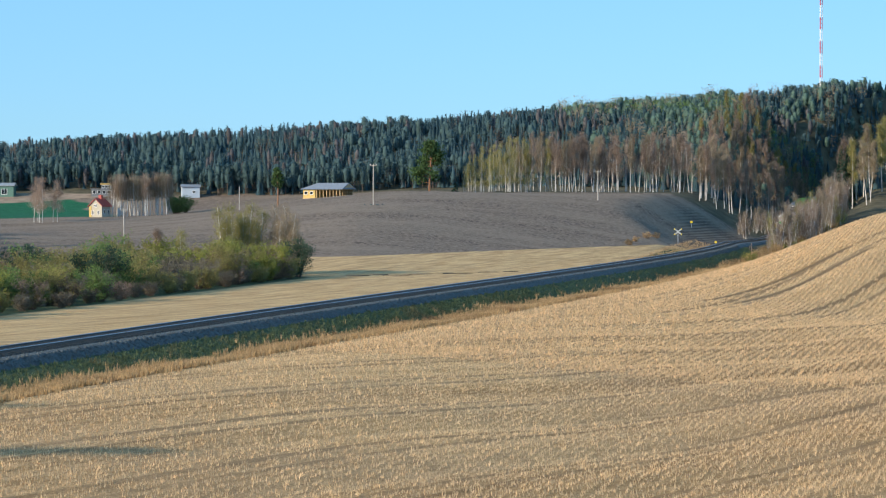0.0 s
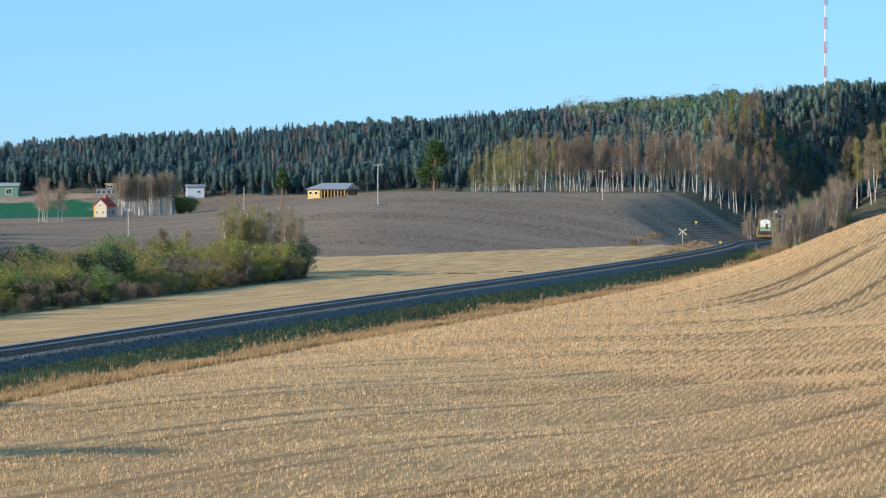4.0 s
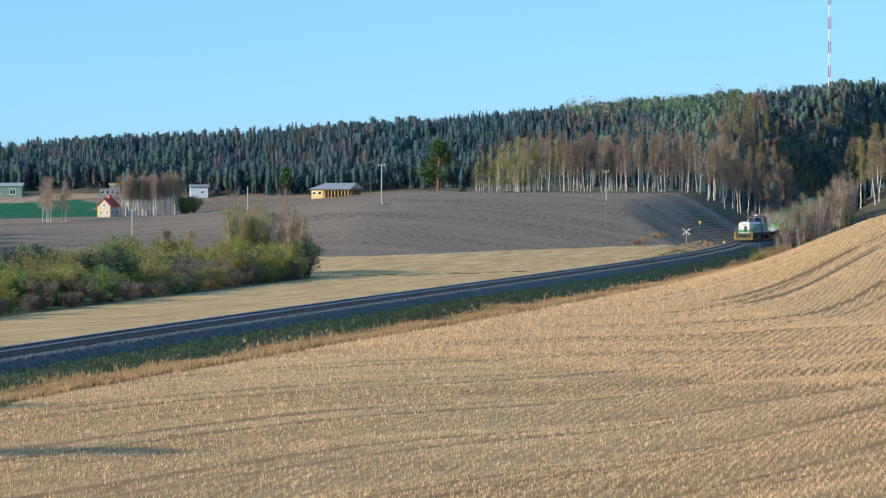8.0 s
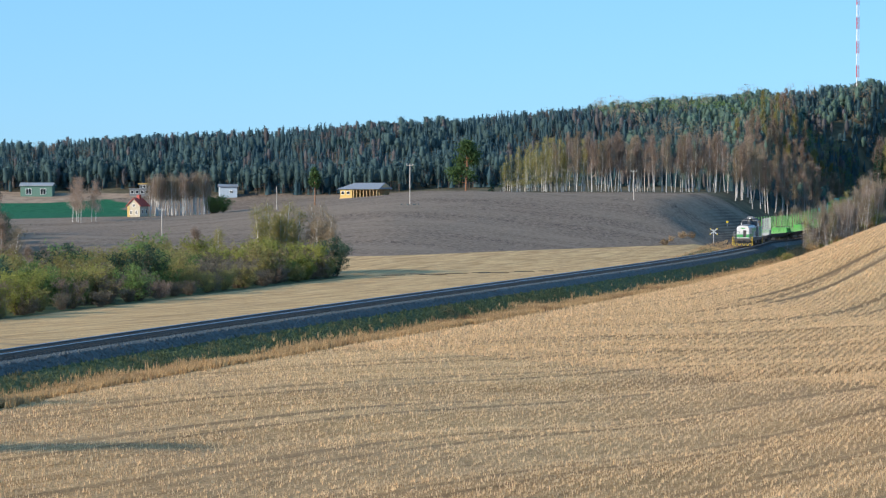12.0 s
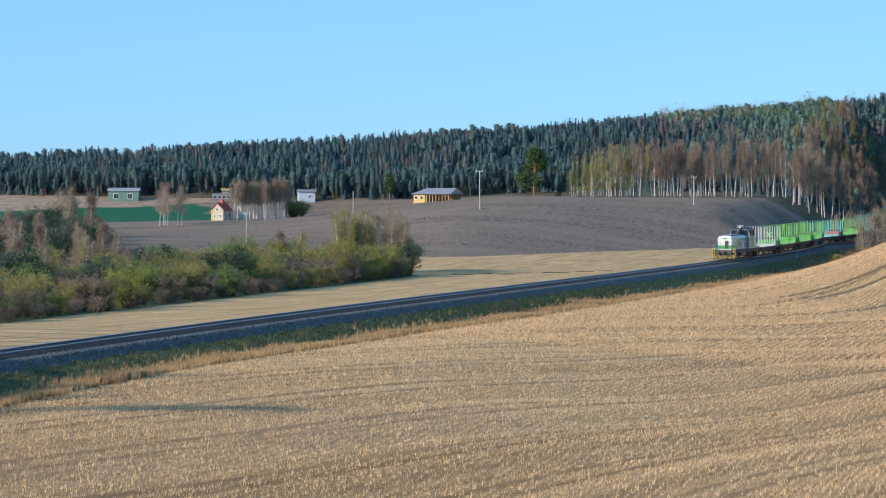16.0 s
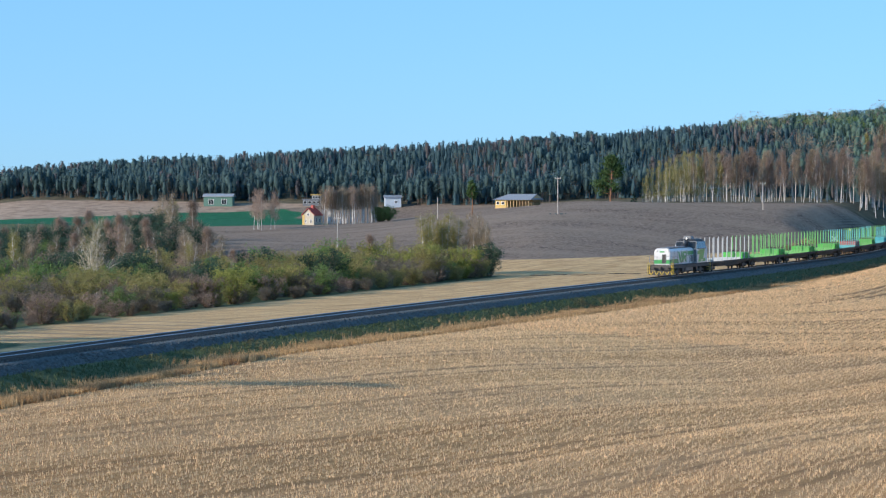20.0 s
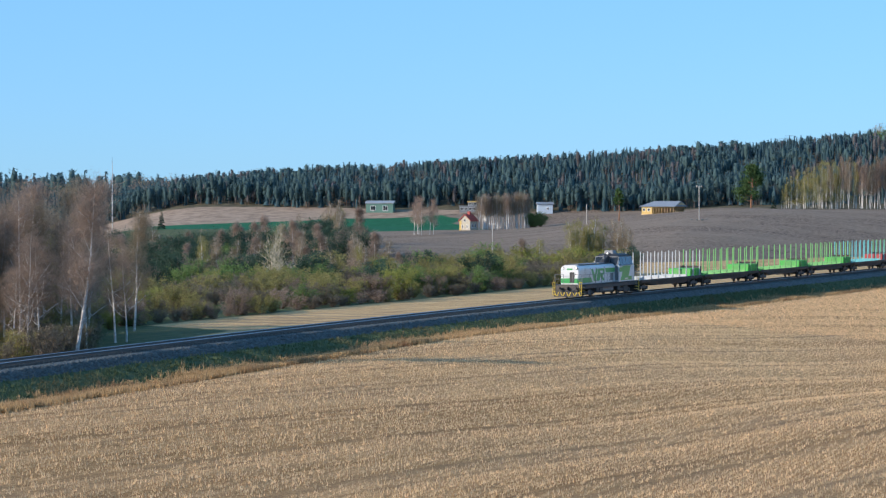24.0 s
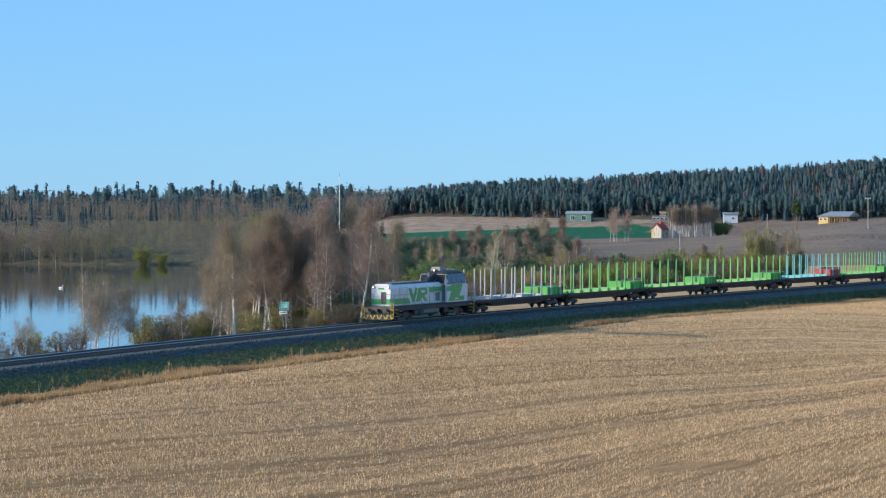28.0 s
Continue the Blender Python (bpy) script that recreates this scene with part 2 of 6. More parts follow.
    lane = math_node("SUBTRACT", math_node("MODULO", field("lane"), 8.6), 4.0)
    worn = math_node("MULTIPLY", noise_node(n, l, co, 0.06, 3), 1.5)
    lanes = math_node("MULTIPLY", math_node("MAXIMUM", mark(lane, 0.24), mark(math_node("SUBTRACT", lane, 1.9), 0.19)), math_node("SUBTRACT", worn, 0.12))
    gold = mix_node(n, l, math_node("MINIMUM", math_node("MULTIPLY", math_node("MAXIMUM", lanes, 0.0), math_node("SUBTRACT", 1.0, math_node("MULTIPLY", field("worn"), 0.55))), 0.6), gold, (0.19, 0.12, 0.065))
    tram = math_node("MULTIPLY", math_node("MAXIMUM", mark(field("tram"), 0.22), mark(math_node("SUBTRACT", field("tram"), 3.1), 0.25)), field("trammed"))
    gold = mix_node(n, l, math_node("MULTIPLY", tram, 0.85), gold, (0.17, 0.105, 0.055))
    # the lower end and the near side of the field are toned darker and browner
    gold = mix_node(n, l, field("worn"), gold, (0.74, 0.675, 0.63), "MULTIPLY")
    clod = noise_node(n, l, co, 1.6, 7, 0.8)
    soil = ramp_node(n, l, clod, ((0.40, (0.06, 0.044, 0.034)), (0.60, (0.29, 0.222, 0.170))))
    soil = mix_node(n, l, ramp_node(n, l, noise_node(n, l, co, 0.05, 4, 0.6, (0.5, 2.0, 1)), ((0.40, (0, 0, 0)), (0.62, (0.7, 0.7, 0.7)))), soil, (0.25, 0.198, 0.150))
    # the furrows' shaded sides, put into the soil colour as dark stripes
    furrow = n.new("ShaderNodeMath")
    furrow.operation = "SINE"
    l.new(math_node("MULTIPLY", field("furrow"), 9.5), furrow.inputs[0])
    ridged = math_node("MULTIPLY", math_node("GREATER_THAN", furrow.outputs[0], 0.1), field("furrowed"))
    soil = mix_node(n, l, math_node("MULTIPLY", ridged, 0.62), soil, (0.05, 0.034, 0.027))
    straw = ramp_node(n, l, noise_node(n, l, rows.outputs[0], 0.9, 6, 0.75, (1, 0.12, 1)), ((0.38, (0.38, 0.235, 0.11)), (0.62, (0.68, 0.465, 0.235))))
    straw = mix_node(n, l, 0.7, straw, ramp_node(n, l, grain, ((0.40, (0.6, 0.6, 0.58)), (0.60, (1.25, 1.25, 1.25)))), "MULTIPLY")
    lane2 = math_node("SUBTRACT", math_node("MODULO", math_node("ADD", field("offset"), math_node("ADD", wob, 60.0)), 6.5), 3.0)
    ruts = math_node("SUBTRACT", math_node("MODULO", math_node("ADD", sep.outputs[1], math_node("MULTIPLY", field("offset"), 0.35)), 4.6), 2.0)
    straw = mix_node(n, l, math_node("MULTIPLY", math_node("MULTIPLY", mark(ruts, 0.4), math_node("MINIMUM", worn, 0.8)), field("rutted")), straw, (0.22, 0.165, 0.115))
    straw = mix_node(n, l, math_node("MULTIPLY", mark(lane2, 0.09), math_node("SUBTRACT", worn, 0.3)), straw, (0.21, 0.15, 0.085))
    corn = ramp_node(n, l, noise_node(n, l, co, 0.7, 5), ((0.3, (0.012, 0.085, 0.045)), (0.7, (0.028, 0.145, 0.07))))
    pale = ramp_node(n, l, noise_node(n, l, co, 0.4, 5), ((0.36, (0.24, 0.175, 0.125)), (0.64, (0.38, 0.285, 0.21))))
    turf = ramp_node(n, l, noise_node(n, l, co, 0.8, 6, 0.7), ((0.3, (0.05, 0.07, 0.035)), (0.55, (0.10, 0.12, 0.06)), (0.75, (0.19, 0.17, 0.09))))
    withered = ramp_node(n, l, noise_node(n, l, co, 1.5, 6, 0.7), ((0.3, (0.10, 0.058, 0.036)), (0.55, (0.21, 0.13, 0.07)), (0.75, (0.36, 0.25, 0.13))))
    floor = ramp_node(n, l, noise_node(n, l, co, 0.4, 5), ((0.3, (0.06, 0.058, 0.04)), (0.7, (0.15, 0.13, 0.085))))
    col = gold
    for name, what in (("strip", straw), ("plough", soil), ("corn", corn), ("pale", pale), ("turf", turf), ("verge", withered), ("forest", floor)):
        col = mix_node(n, l, edge(name), col, what)
    l.new(col, bsdf.inputs["Base Color"])
    bsdf.inputs["Roughness"].default_value = 0.95
    bsdf.inputs["Specular IOR Level"].default_value = 0.1
    add = n.new("ShaderNodeMath")
    add.operation, add.inputs[1].default_value = "MULTIPLY_ADD", 0.6
    l.new(grain, add.inputs[0]), l.new(thin, add.inputs[2])
    bump_node(n, l, add.outputs[0], 0.45, 0.2, bsdf)
    return m


def water_material():
    m, n, l, bsdf = nodes_of("water")
    co = n.new("ShaderNodeTexCoord").outputs["Object"]
    col = ramp_node(n, l, noise_node(n, l, co, 0.02, 3), ((0.3, (0.010, 0.018, 0.022)), (0.7, (0.016, 0.024, 0.026))))
    l.new(col, bsdf.inputs["Base Color"])
    bsdf.inputs["Roughness"].default_value = 0.04
    bsdf.inputs["IOR"].default_value = 1.333
    bump_node(n, l, noise_node(n, l, co, 0.9, 3, 0.5, (0.35, 1.0, 1)), 0.13, 0.03, bsdf)
    return m


M["ground"], M["water"] = ground_material(), water_material()

# ---------------- the lie of the land ----------------
RAIL_Z = 0.0
LAKE_Z = -3.8


def ease(a, b, v):
    u = np.clip((np.asarray(v, dtype=float) - a) / (b - a), 0, 1)
    return u * u * (3 - 2 * u)


def track_x(y):
    """The railway's centre line: a long curve that runs out straight at both ends."""
    y = np.asarray(y, dtype=float)
    v = np.clip(y, 10, 430) / 100
    mid = ((-1.123 * v + 8.093) * v + 12.413) * v - 50.026
    return mid + 0.34 * np.clip(y - 430, 0, 70) + 0.23 * np.maximum(y - 500, 0) + 0.135 * np.minimum(y - 10, 0) + 0.0022 * np.clip(y - 575, 0, 400) ** 2


def track_z(y):
    y = np.asarray(y, dtype=float)
    return 2.6 * ease(450, 545, y) + 0.006 * np.clip(y - 500, 0, 300)


def lake_edge(y):
    """How far east the water reaches."""
    y = np.asarray(y, dtype=float)
    return np.minimum(track_x(y) - 25.0, -52 - 0.263 * (y - 100)) + 34 * np.exp(-((y - 352) / 11) ** 2) + 2.0 * np.sin(y * 0.11) + 1.2 * np.sin(y * 0.31)


def lake_depth(x, y):
    """Positive inside the lake, in metres from the shore."""
    x, y = np.asarray(x, dtype=float), np.asarray(y, dtype=float)
    return np.minimum.reduce([lake_edge(y) - x, 505 + 3 * np.sin(x * 0.07) - y, y + 240])


def hill_foot(x):
    return np.interp(x, (-60, 0, 45, 62), (326, 332, 394, 422))


def drill(x, y):
    """Across the drill rows, which swing away from the railway towards the middle of the field."""
    return (x - 0.45 * y) / 1.1 - 0.0012 * (np.clip(y, 50, 170) - 50) ** 2 - 0.288 * np.maximum(np.minimum(y, 230) - 170, 0)


def land(x, y):
    """The height of the ground."""
    x, y = np.asarray(x, dtype=float), np.asarray(y, dtype=float)
    s = x - track_x(y)
    tz = track_z(y)
    q = drill(x, y)
    wave = 0.11 * np.sin(q * 0.62 + 1.2 * np.sin(y * 0.021)) + 0.05 * np.sin(q * 1.43 + 0.4 + np.sin(y * 0.033)) + 0.25 * np.sin(x * 0.043 + 1.3) * np.sin(y * 0.031) + 0.16 * np.sin(x * 0.11 + y * 0.07)
    # the stubble field on the near side and the knoll that hides the bend
    edge_z = np.interp(y, (30, 80, 125, 150, 200, 320), (-1.7, -1.75, -1.4, -1.6, -1.95, -2.2))
    near = edge_z - (4.1 + edge_z) * ease(9, 45, s) - 0.2 * ease(8.4, 6.8, s) + wave * ease(14, 36, s)
    near = near + 9.3 * ease(238, 352, y) * ease(5, 34, s) * (1 - 0.35 * ease(372, 450, y))
    # the far side: strip, ploughed hill, low fields and lake shore
    rise = (y - hill_foot(x)) / (np.interp(x, (0, 45, 70), (425, 452, 474)) - hill_foot(x))
    hill = np.interp(rise, (-1.2, -0.45, 0.0, 0.22, 0.6, 0.85, 1.0, 1.5, 3.0), (-1.1, -1.0, 0.2, 1.7, 5.3, 7.3, 8.0, 8.4, 9.0))
    low = np.interp(y, (0, 300, 350, 400, 430, 470, 500, 530, 560, 600), (-1.3, -1.1, 1.1, 2.2, 2.8, 3.9, 4.3, 6.6, 7.8, 8.6))
    far = low + (hill - low) * ease(-46, 15, x)
    shore = np.interp(y, (0, 383, 503, 510, 540, 600, 640), (-2.2, -3.2, -3.2, -2.8, -1.4, 2.5, 6.0))
    far = far - 3.2 * ease(-54, -80, x) * ease(296, 340, y) * ease(446, 402, y)
    far = far + (shore - far) * ease(-105 - 0.1 * np.clip(y - 380, 0, 200), -150 - 0.1 * np.clip(y - 380, 0, 200), x)
    ridge = np.interp(x, (-400, -200, -130, -55, 7, 55, 130, 180, 400), (9.0, 10.0, 13.4, 17.6, 20.7, 24.8, 33.3, 35.8, 40.0))
    crown = np.interp(x, (40, 120), (610, 700))
    far = far + (ridge - 8.6) * ease(512, crown, y) * (1 - ease(96, 110, x) * (1 - np.maximum(ease(-4, -60, s), ease(600, 685, y))))
    far = far + wave * 0.8 * ease(-20, -60, s)
    d = lake_depth(x, y)
    far = np.where(d > -14, far + (np.minimum(far, LAKE_Z - 1.2) - far) * ease(-14, 4, d), far)
    right_wood = np.maximum(near, 0) + (ridge - 8.6) * ease(512, crown, y) + 3.0 * ease(430, 520, y)
    near = near + (right_wood - near) * ease(430, 500, y)
    # the railway's bed
    a = np.abs(s)
    out = np.where(s > 0, near, far)
    reach_in, reach_out = np.where(s > 0, 2.7, 3.0), np.where(s > 0, 6.0, 9.0) + np.where(s > 0, 9.0 * ease(425, 480, y), 11.0 * ease(400, 440, y))
    bed = tz - np.where(s > 0, 0.80, 1.05)
    blend = np.where(s > 0, 0.5 * ease(reach_in, reach_out, a) + 0.5 * np.clip((a - reach_in) / (reach_out - reach_in), 0, 1), 0.4 * ease(reach_in, reach_out, a) + 0.6 * np.clip((a - reach_in) / (reach_out - reach_in), 0, 1))
    return bed + (out - bed) * blend


# ---------------- building tools ----------------
def part(name, bm, material, parent=None, label=""):
    """Links a bmesh, or a pair of vertices and faces, as one mesh object under a thing."""
    me = bpy.data.meshes.new(name)
    if isinstance(bm, Geo):
        me.from_pydata(bm.v, [], bm.f)
    else:
        bm.to_mesh(me)
        bm.free()
    me.materials.append(material)
    ob = new(name, me)
    ob.parent = parent
    return tagged(ob, label)


def same(name, ob, parent, m):
    """Another object on the same mesh."""
    o = new(name, ob.data)
    o.parent = parent
    o.matrix_basis = m
    return o


def thing(name, label, category, group="", kind="", m=None):
    ob = tagged(new(name), label, category, group, kind)
    ob.empty_display_size = 0.5
    if m is not None:
        ob.matrix_basis = m
    return ob


class Geo:
    """Vertices and faces gathered from many small shapes."""

    def __init__(self):
        self.v, self.f = [], []

    def add(self, vs, fs):
        k = len(self.v)
        self.v.extend(vs)
        self.f.extend([tuple(i + k for i in f) for f in fs])
        return self

    def box(self, x0, x1, y0, y1, z0, z1, top=(0, 0)):
        """A box whose top may be drawn in by top on x and y."""
        a, b = top
        vs = [(x0, y0, z0), (x1, y0, z0), (x1, y1, z0), (x0, y1, z0), (x0 + a, y0 + b, z1), (x1 - a, y0 + b, z1), (x1 - a, y1 - b, z1), (x0 + a, y1 - b, z1)]
        return self.add(vs, [(3, 2, 1, 0), (4, 5, 6, 7), (0, 1, 5, 4), (1, 2, 6, 5), (2, 3, 7, 6), (3, 0, 4, 7)])

    def tube(self, pts, radii, sides=5, cap=True):
        pts = [Vector(p) for p in pts]
        vs, fs = [], []
        for i, p in enumerate(pts):
            d = (pts[min(i + 1, len(pts) - 1)] - pts[max(i - 1, 0)]).normalized()
            u = d.cross(Vector((0.31, 0.95, 0.07))).normalized()
            w = d.cross(u)
            for k in range(sides):
                a = 2 * math.pi * k / sides
                vs.append(tuple(p + (u * math.cos(a) + w * math.sin(a)) * radii[i]))
        for i in range(len(pts) - 1):
            for k in range(sides):
                a, b = i * sides + k, i * sides + (k + 1) % sides
                fs.append((a, a + sides, b + sides, b))
        if cap:
            fs.append(tuple(range(sides)))
            fs.append(tuple(reversed(range(len(vs) - sides, len(vs)))))
        return self.add(vs, fs)

    def prism(self, outline, axis, a, b):
        """An outline in two axes, drawn out along the third."""
        n = len(outline)
        put = {"x": lambda p, q, h: (h, p, q), "y": lambda p, q, h: (p, h, q), "z": lambda p, q, h: (p, q, h)}[axis]
        vs = [put(p, q, h) for h in (a, b) for p, q in outline]
        fs = [tuple(range(n)), tuple(reversed(range(n, 2 * n)))]
        fs += [(i, i + n, (i + 1) % n + n, (i + 1) % n) for i in range(n)]
        return self.add(vs, fs)


def softened(geo, width, segments=2):
    """A bmesh from a Geo, its edges rounded."""
    bm = bmesh.new()
    vs = [bm.verts.new(p) for p in geo.v]
    for f in geo.f:
        bm.faces.new([vs[i] for i in f])
    bmesh.ops.recalc_face_normals(bm, faces=bm.faces)
    sharp = [e for e in bm.edges if len(e.link_faces) == 2 and e.calc_face_angle(0) > 0.5]
    bmesh.ops.bevel(bm, geom=sharp, offset=width, segments=segments, affect="EDGES", clamp_overlap=True)
    return bm


def many(name, verts, faces, material, label, category, kind="stuff", smooth=False):
    """One object from arrays of vertices and faces with the same number of corners."""
    verts, faces = np.asarray(verts, dtype=np.float32), np.asarray(faces, dtype=np.int32)
    me = bpy.data.meshes.new(name)
    k = faces.shape[1]
    me.vertices.add(len(verts)), me.loops.add(faces.size), me.polygons.add(len(faces))
    me.vertices.foreach_set("co", verts.ravel())
    me.loops.foreach_set("vertex_index", faces.ravel())
    me.polygons.foreach_set("loop_start", np.arange(0, faces.size, k, dtype=np.int32))
    if smooth:
        me.polygons.foreach_set("use_smooth", np.ones(len(faces), dtype=bool))
    me.update(calc_edges=True)
    me.materials.append(material)
    return tagged(new(name, me), label, category, kind=kind)


def lane_of(x, y):
    """Which wheel lane of the drill a spot lies on: the lanes wander a little."""
    return drill(x, y) + 390 + 1.2 * np.sin(y * 0.013 + 0.6) + 0.5 * np.sin(y * 0.047) + 3.0 * np.sin(x * 0.031)


def in_lane(s, y):
    d = np.mod(lane_of(track_x(y) + s, y), 8.6) - 4.0
    return ((np.abs(d) < 0.30) | (np.abs(d - 1.9) < 0.24)) & (np.sin(y * 0.9) > -0.8)


def height(x, y):
    return float(land(x, y))


# ---------------- ground, water ----------------
def build_ground():
    s = np.unique(np.concatenate([(-3600, -2200, -1300, -800, -560), np.arange(-420, -70, 8), np.arange(-70, -12, 2.0), np.arange(-12, 16, 0.75),
                                  np.arange(16, 80, 1.0), np.arange(80, 110, 2.0), np.arange(110, 400, 12), (420, 560, 800, 1300, 2200, 3600)]))
    y = np.unique(np.concatenate([(-3000, -1800, -1000, -600), np.arange(-420, 40, 8), np.arange(40, 640, 2.5), np.arange(640, 800, 8), (840, 1000, 1500, 2400, 4200)]))
    S, Y = np.meshgrid(s, y)
    X = track_x(np.clip(Y, -420, 800)) + S
    Z = land(X, np.clip(Y, -420, 800))
    nx, ny = len(s), len(y)
    idx = np.arange(nx * ny).reshape(ny, nx)
    faces = np.stack([idx[:-1, :-1], idx[:-1, 1:], idx[1:, 1:], idx[1:, :-1]], -1).reshape(-1, 4)
    ob = many("ground", np.stack([X, Y, Z], -1).reshape(-1, 3), faces, M["ground"], "rolling fields of stubble and ploughed soil with meadow banks", "ground", "structure", True)
    d = lake_depth(X, np.clip(Y, -420, 800))

    def put(name, v):
        a = ob.data.attributes.new(name, "FLOAT", "POINT")
        a.data.foreach_set("value", np.clip(v, -500, 500).astype(np.float32).ravel())

    put("offset", S)
    put("lane", lane_of(X, Y))
    put("rows", drill(X, np.clip(Y, -420, 800)))
    put("rutted", ease(128, 134, Y) * ease(174, 160, Y) * ease(-5.5, -7.5, S) * ease(-24, -21, S))
    # mask of the darker, browner tone on the near and lower field
    put("worn", np.maximum(ease(165, 60, Y), 0.75 * ease(18, 44, S) * ease(240, 205, Y)))
    put("furrow", X * 0.8 - Y * 0.34)
    put("furrowed", ease(392, 404, Y) * ease(474, 462, Y) * ease(52, 58, X - 0.12 * (Y - 420)) * ease(-3, -4.5, S))
    put("tram", X - 37 - 0.475 * (Y - 256))
    put("trammed", ease(249, 255, Y) * ease(306, 299, Y))
    foot = hill_foot(X)
    fade = lambda v, w=3.0: np.clip(0.5 + v / (2 * w), 0, 1)
    put("strip", fade(-S - 8) * 1.0)
    put("plough", np.minimum(fade(-S - 6 + 2.8 * ease(395, 415, Y)), fade(Y - foot, 2.0)) * fade(575 - Y))
    corn = np.minimum.reduce([fade(-42 - X - 0.25 * (Y - 470)), fade(Y - np.interp(X, (-140, -90, -45), (430, 455, 474)), 2), fade(534 - Y, 2), fade(X + 175)])
    pale = np.minimum.reduce([fade(-36 - X), fade(Y - np.interp(X, (-130, -70, -45), (503, 522, 532)), 2), fade(575 - Y)])
    put("pale", pale)
    put("corn", corn)
    belt = np.interp(Y, (60, 116, 122, 132, 140, 180, 212, 250, 287, 296, 600), (-3, -5, -12, -13, -24.5, -25.5, -26.5, -28, -30, -60, -90))
    put("verge", np.minimum(fade(S - 5.5, 0.5), fade(8.1 - S, 0.4)) * ease(430, 410, Y))
    turf = np.maximum(fade(6.9 - np.abs(S) - 3.2 * ease(395, 415, Y) * (S < 0), 0.8), np.minimum.reduce([fade(belt - S), fade(305 - Y + 0.25 * (X + 20), 6)]))
    turf = np.maximum(turf, np.minimum(fade(-98 - X + 0.1 * (Y - 380)), fade(470 - Y)))
    put("turf", np.maximum(turf, fade(d + 3)))
    wood = np.maximum(fade(Y - np.interp(X, (-330, -150, -100, -75, -50, -20, 0, 20, 55, 76), (598, 554, 543, 538, 533, 528, 520, 518, 528, 505))), np.minimum(fade(Y - 478), fade(X - 18)))
    wood = np.maximum(wood, np.minimum(fade(Y - 430), fade(S - 2)))
    wood = np.maximum(wood, np.minimum(fade(Y - 507), fade(-150 - X)))
    put("forest", wood)
    return ob


build_ground()
bm = bmesh.new()
bmesh.ops.create_grid(bm, x_segments=8, y_segments=8, size=1)
bmesh.ops.transform(bm, matrix=Matrix.Translation((-235, 135, LAKE_Z)) @ Matrix.Diagonal((195, 385, 1, 1)), verts=bm.verts)
tagged(part("lake_water", bm, M["water"]), "calm dark blue lake water with mirrored trees", "lake", kind="structure")


# ---------------- railway ----------------
YS = np.concatenate([np.arange(-260, 0, 6.0), np.arange(0, 440, 2.0), np.arange(440, 720, 4.0)])


def along(profile, name, material, label, category, kind="structure"):
    """A cross section (offset, height) drawn along the railway."""
    k = len(profile)
    vs = []
    for yy in YS:
        cx, cz = float(track_x(yy)), float(track_z(yy))
        t = Vector((float(track_x(yy + 0.5) - track_x(yy - 0.5)), 1.0)).normalized()
        vs += [(cx + o * t.y, yy - o * t.x, cz + z) for o, z in profile]
    fs = [(i * k + j, i * k + (j + 1) % k, (i + 1) * k + (j + 1) % k, (i + 1) * k + j) for i in range(len(YS) - 1) for j in range(k)]
    ob = many(name, vs, fs, material, label, category, kind)
    bm = bmesh.new()
    bm.from_mesh(ob.data)
    bmesh.ops.recalc_face_normals(bm, faces=bm.faces)
    bm.to_mesh(ob.data)
    bm.free()
    return ob


along(((-3.7, -1.40), (-3.3, -1.05), (-2.3, -0.36), (-1.9, -0.30), (1.9, -0.30), (2.2, -0.36), (2.85, -0.92), (3.2, -1.4)), "ballast_bed", M["ballast"], "dark grey crushed-stone ballast bed of the railway", "ballast")
for side in (-0.78, 0.78):
    r = along(((side - 0.07, -0.17), (side - 0.03, -0.15), (side - 0.03, -0.04), (side + 0.03, -0.04), (side + 0.03, -0.15), (side + 0.07, -0.17)), "rail", M["rail"], "rusty steel rail with a worn bright head", "rail")
    h = along(((side - 0.037, -0.045), (side - 0.037, -0.004), (side - 0.02, 0.0), (side + 0.02, 0.0), (side + 0.037, -0.004), (side + 0.037, -0.045)), "rail_head", M["rail_head"], "worn bright rail head", "rail")
    h.parent = r
    del h["category"], h["kind"]


def build_sleepers():
    base = [(x, y, z) for z in (-0.33, -0.19) for x, y in ((-1.3, -0.13), (1.3, -0.13), (1.3, 0.13), (-1.3, 0.13))]
    quads = [(3, 2, 1, 0), (4, 5, 6, 7), (0, 1, 5, 4), (1, 2, 6, 5), (2, 3, 7, 6), (3, 0, 4, 7)]
    vs, fs = [], []
    for i, yy in enumerate(np.arange(-40, 600, 0.62)):
        sl = float(track_x(yy + 0.5) - track_x(yy - 0.5))
        c = 1 / math.hypot(1, sl)
        cx, cz = float(track_x(yy)), float(track_z(yy))
        vs += [(cx + c * x + c * sl * y, yy - c * sl * x + c * y, cz + z) for x, y, z in base]
        fs += [tuple(k + 8 * i for k in q) for q in quads]
    many("sleepers", vs, fs, M["sleeper"], "dark weathered sleepers between the rails", "sleepers")


build_sleepers()
along(((-1.45, -0.34), (-1.4, -0.27), (1.4, -0.27), (1.45, -0.34)), "track_bed", M["track_bed"], "dark ballast between the sleepers", "ballast")


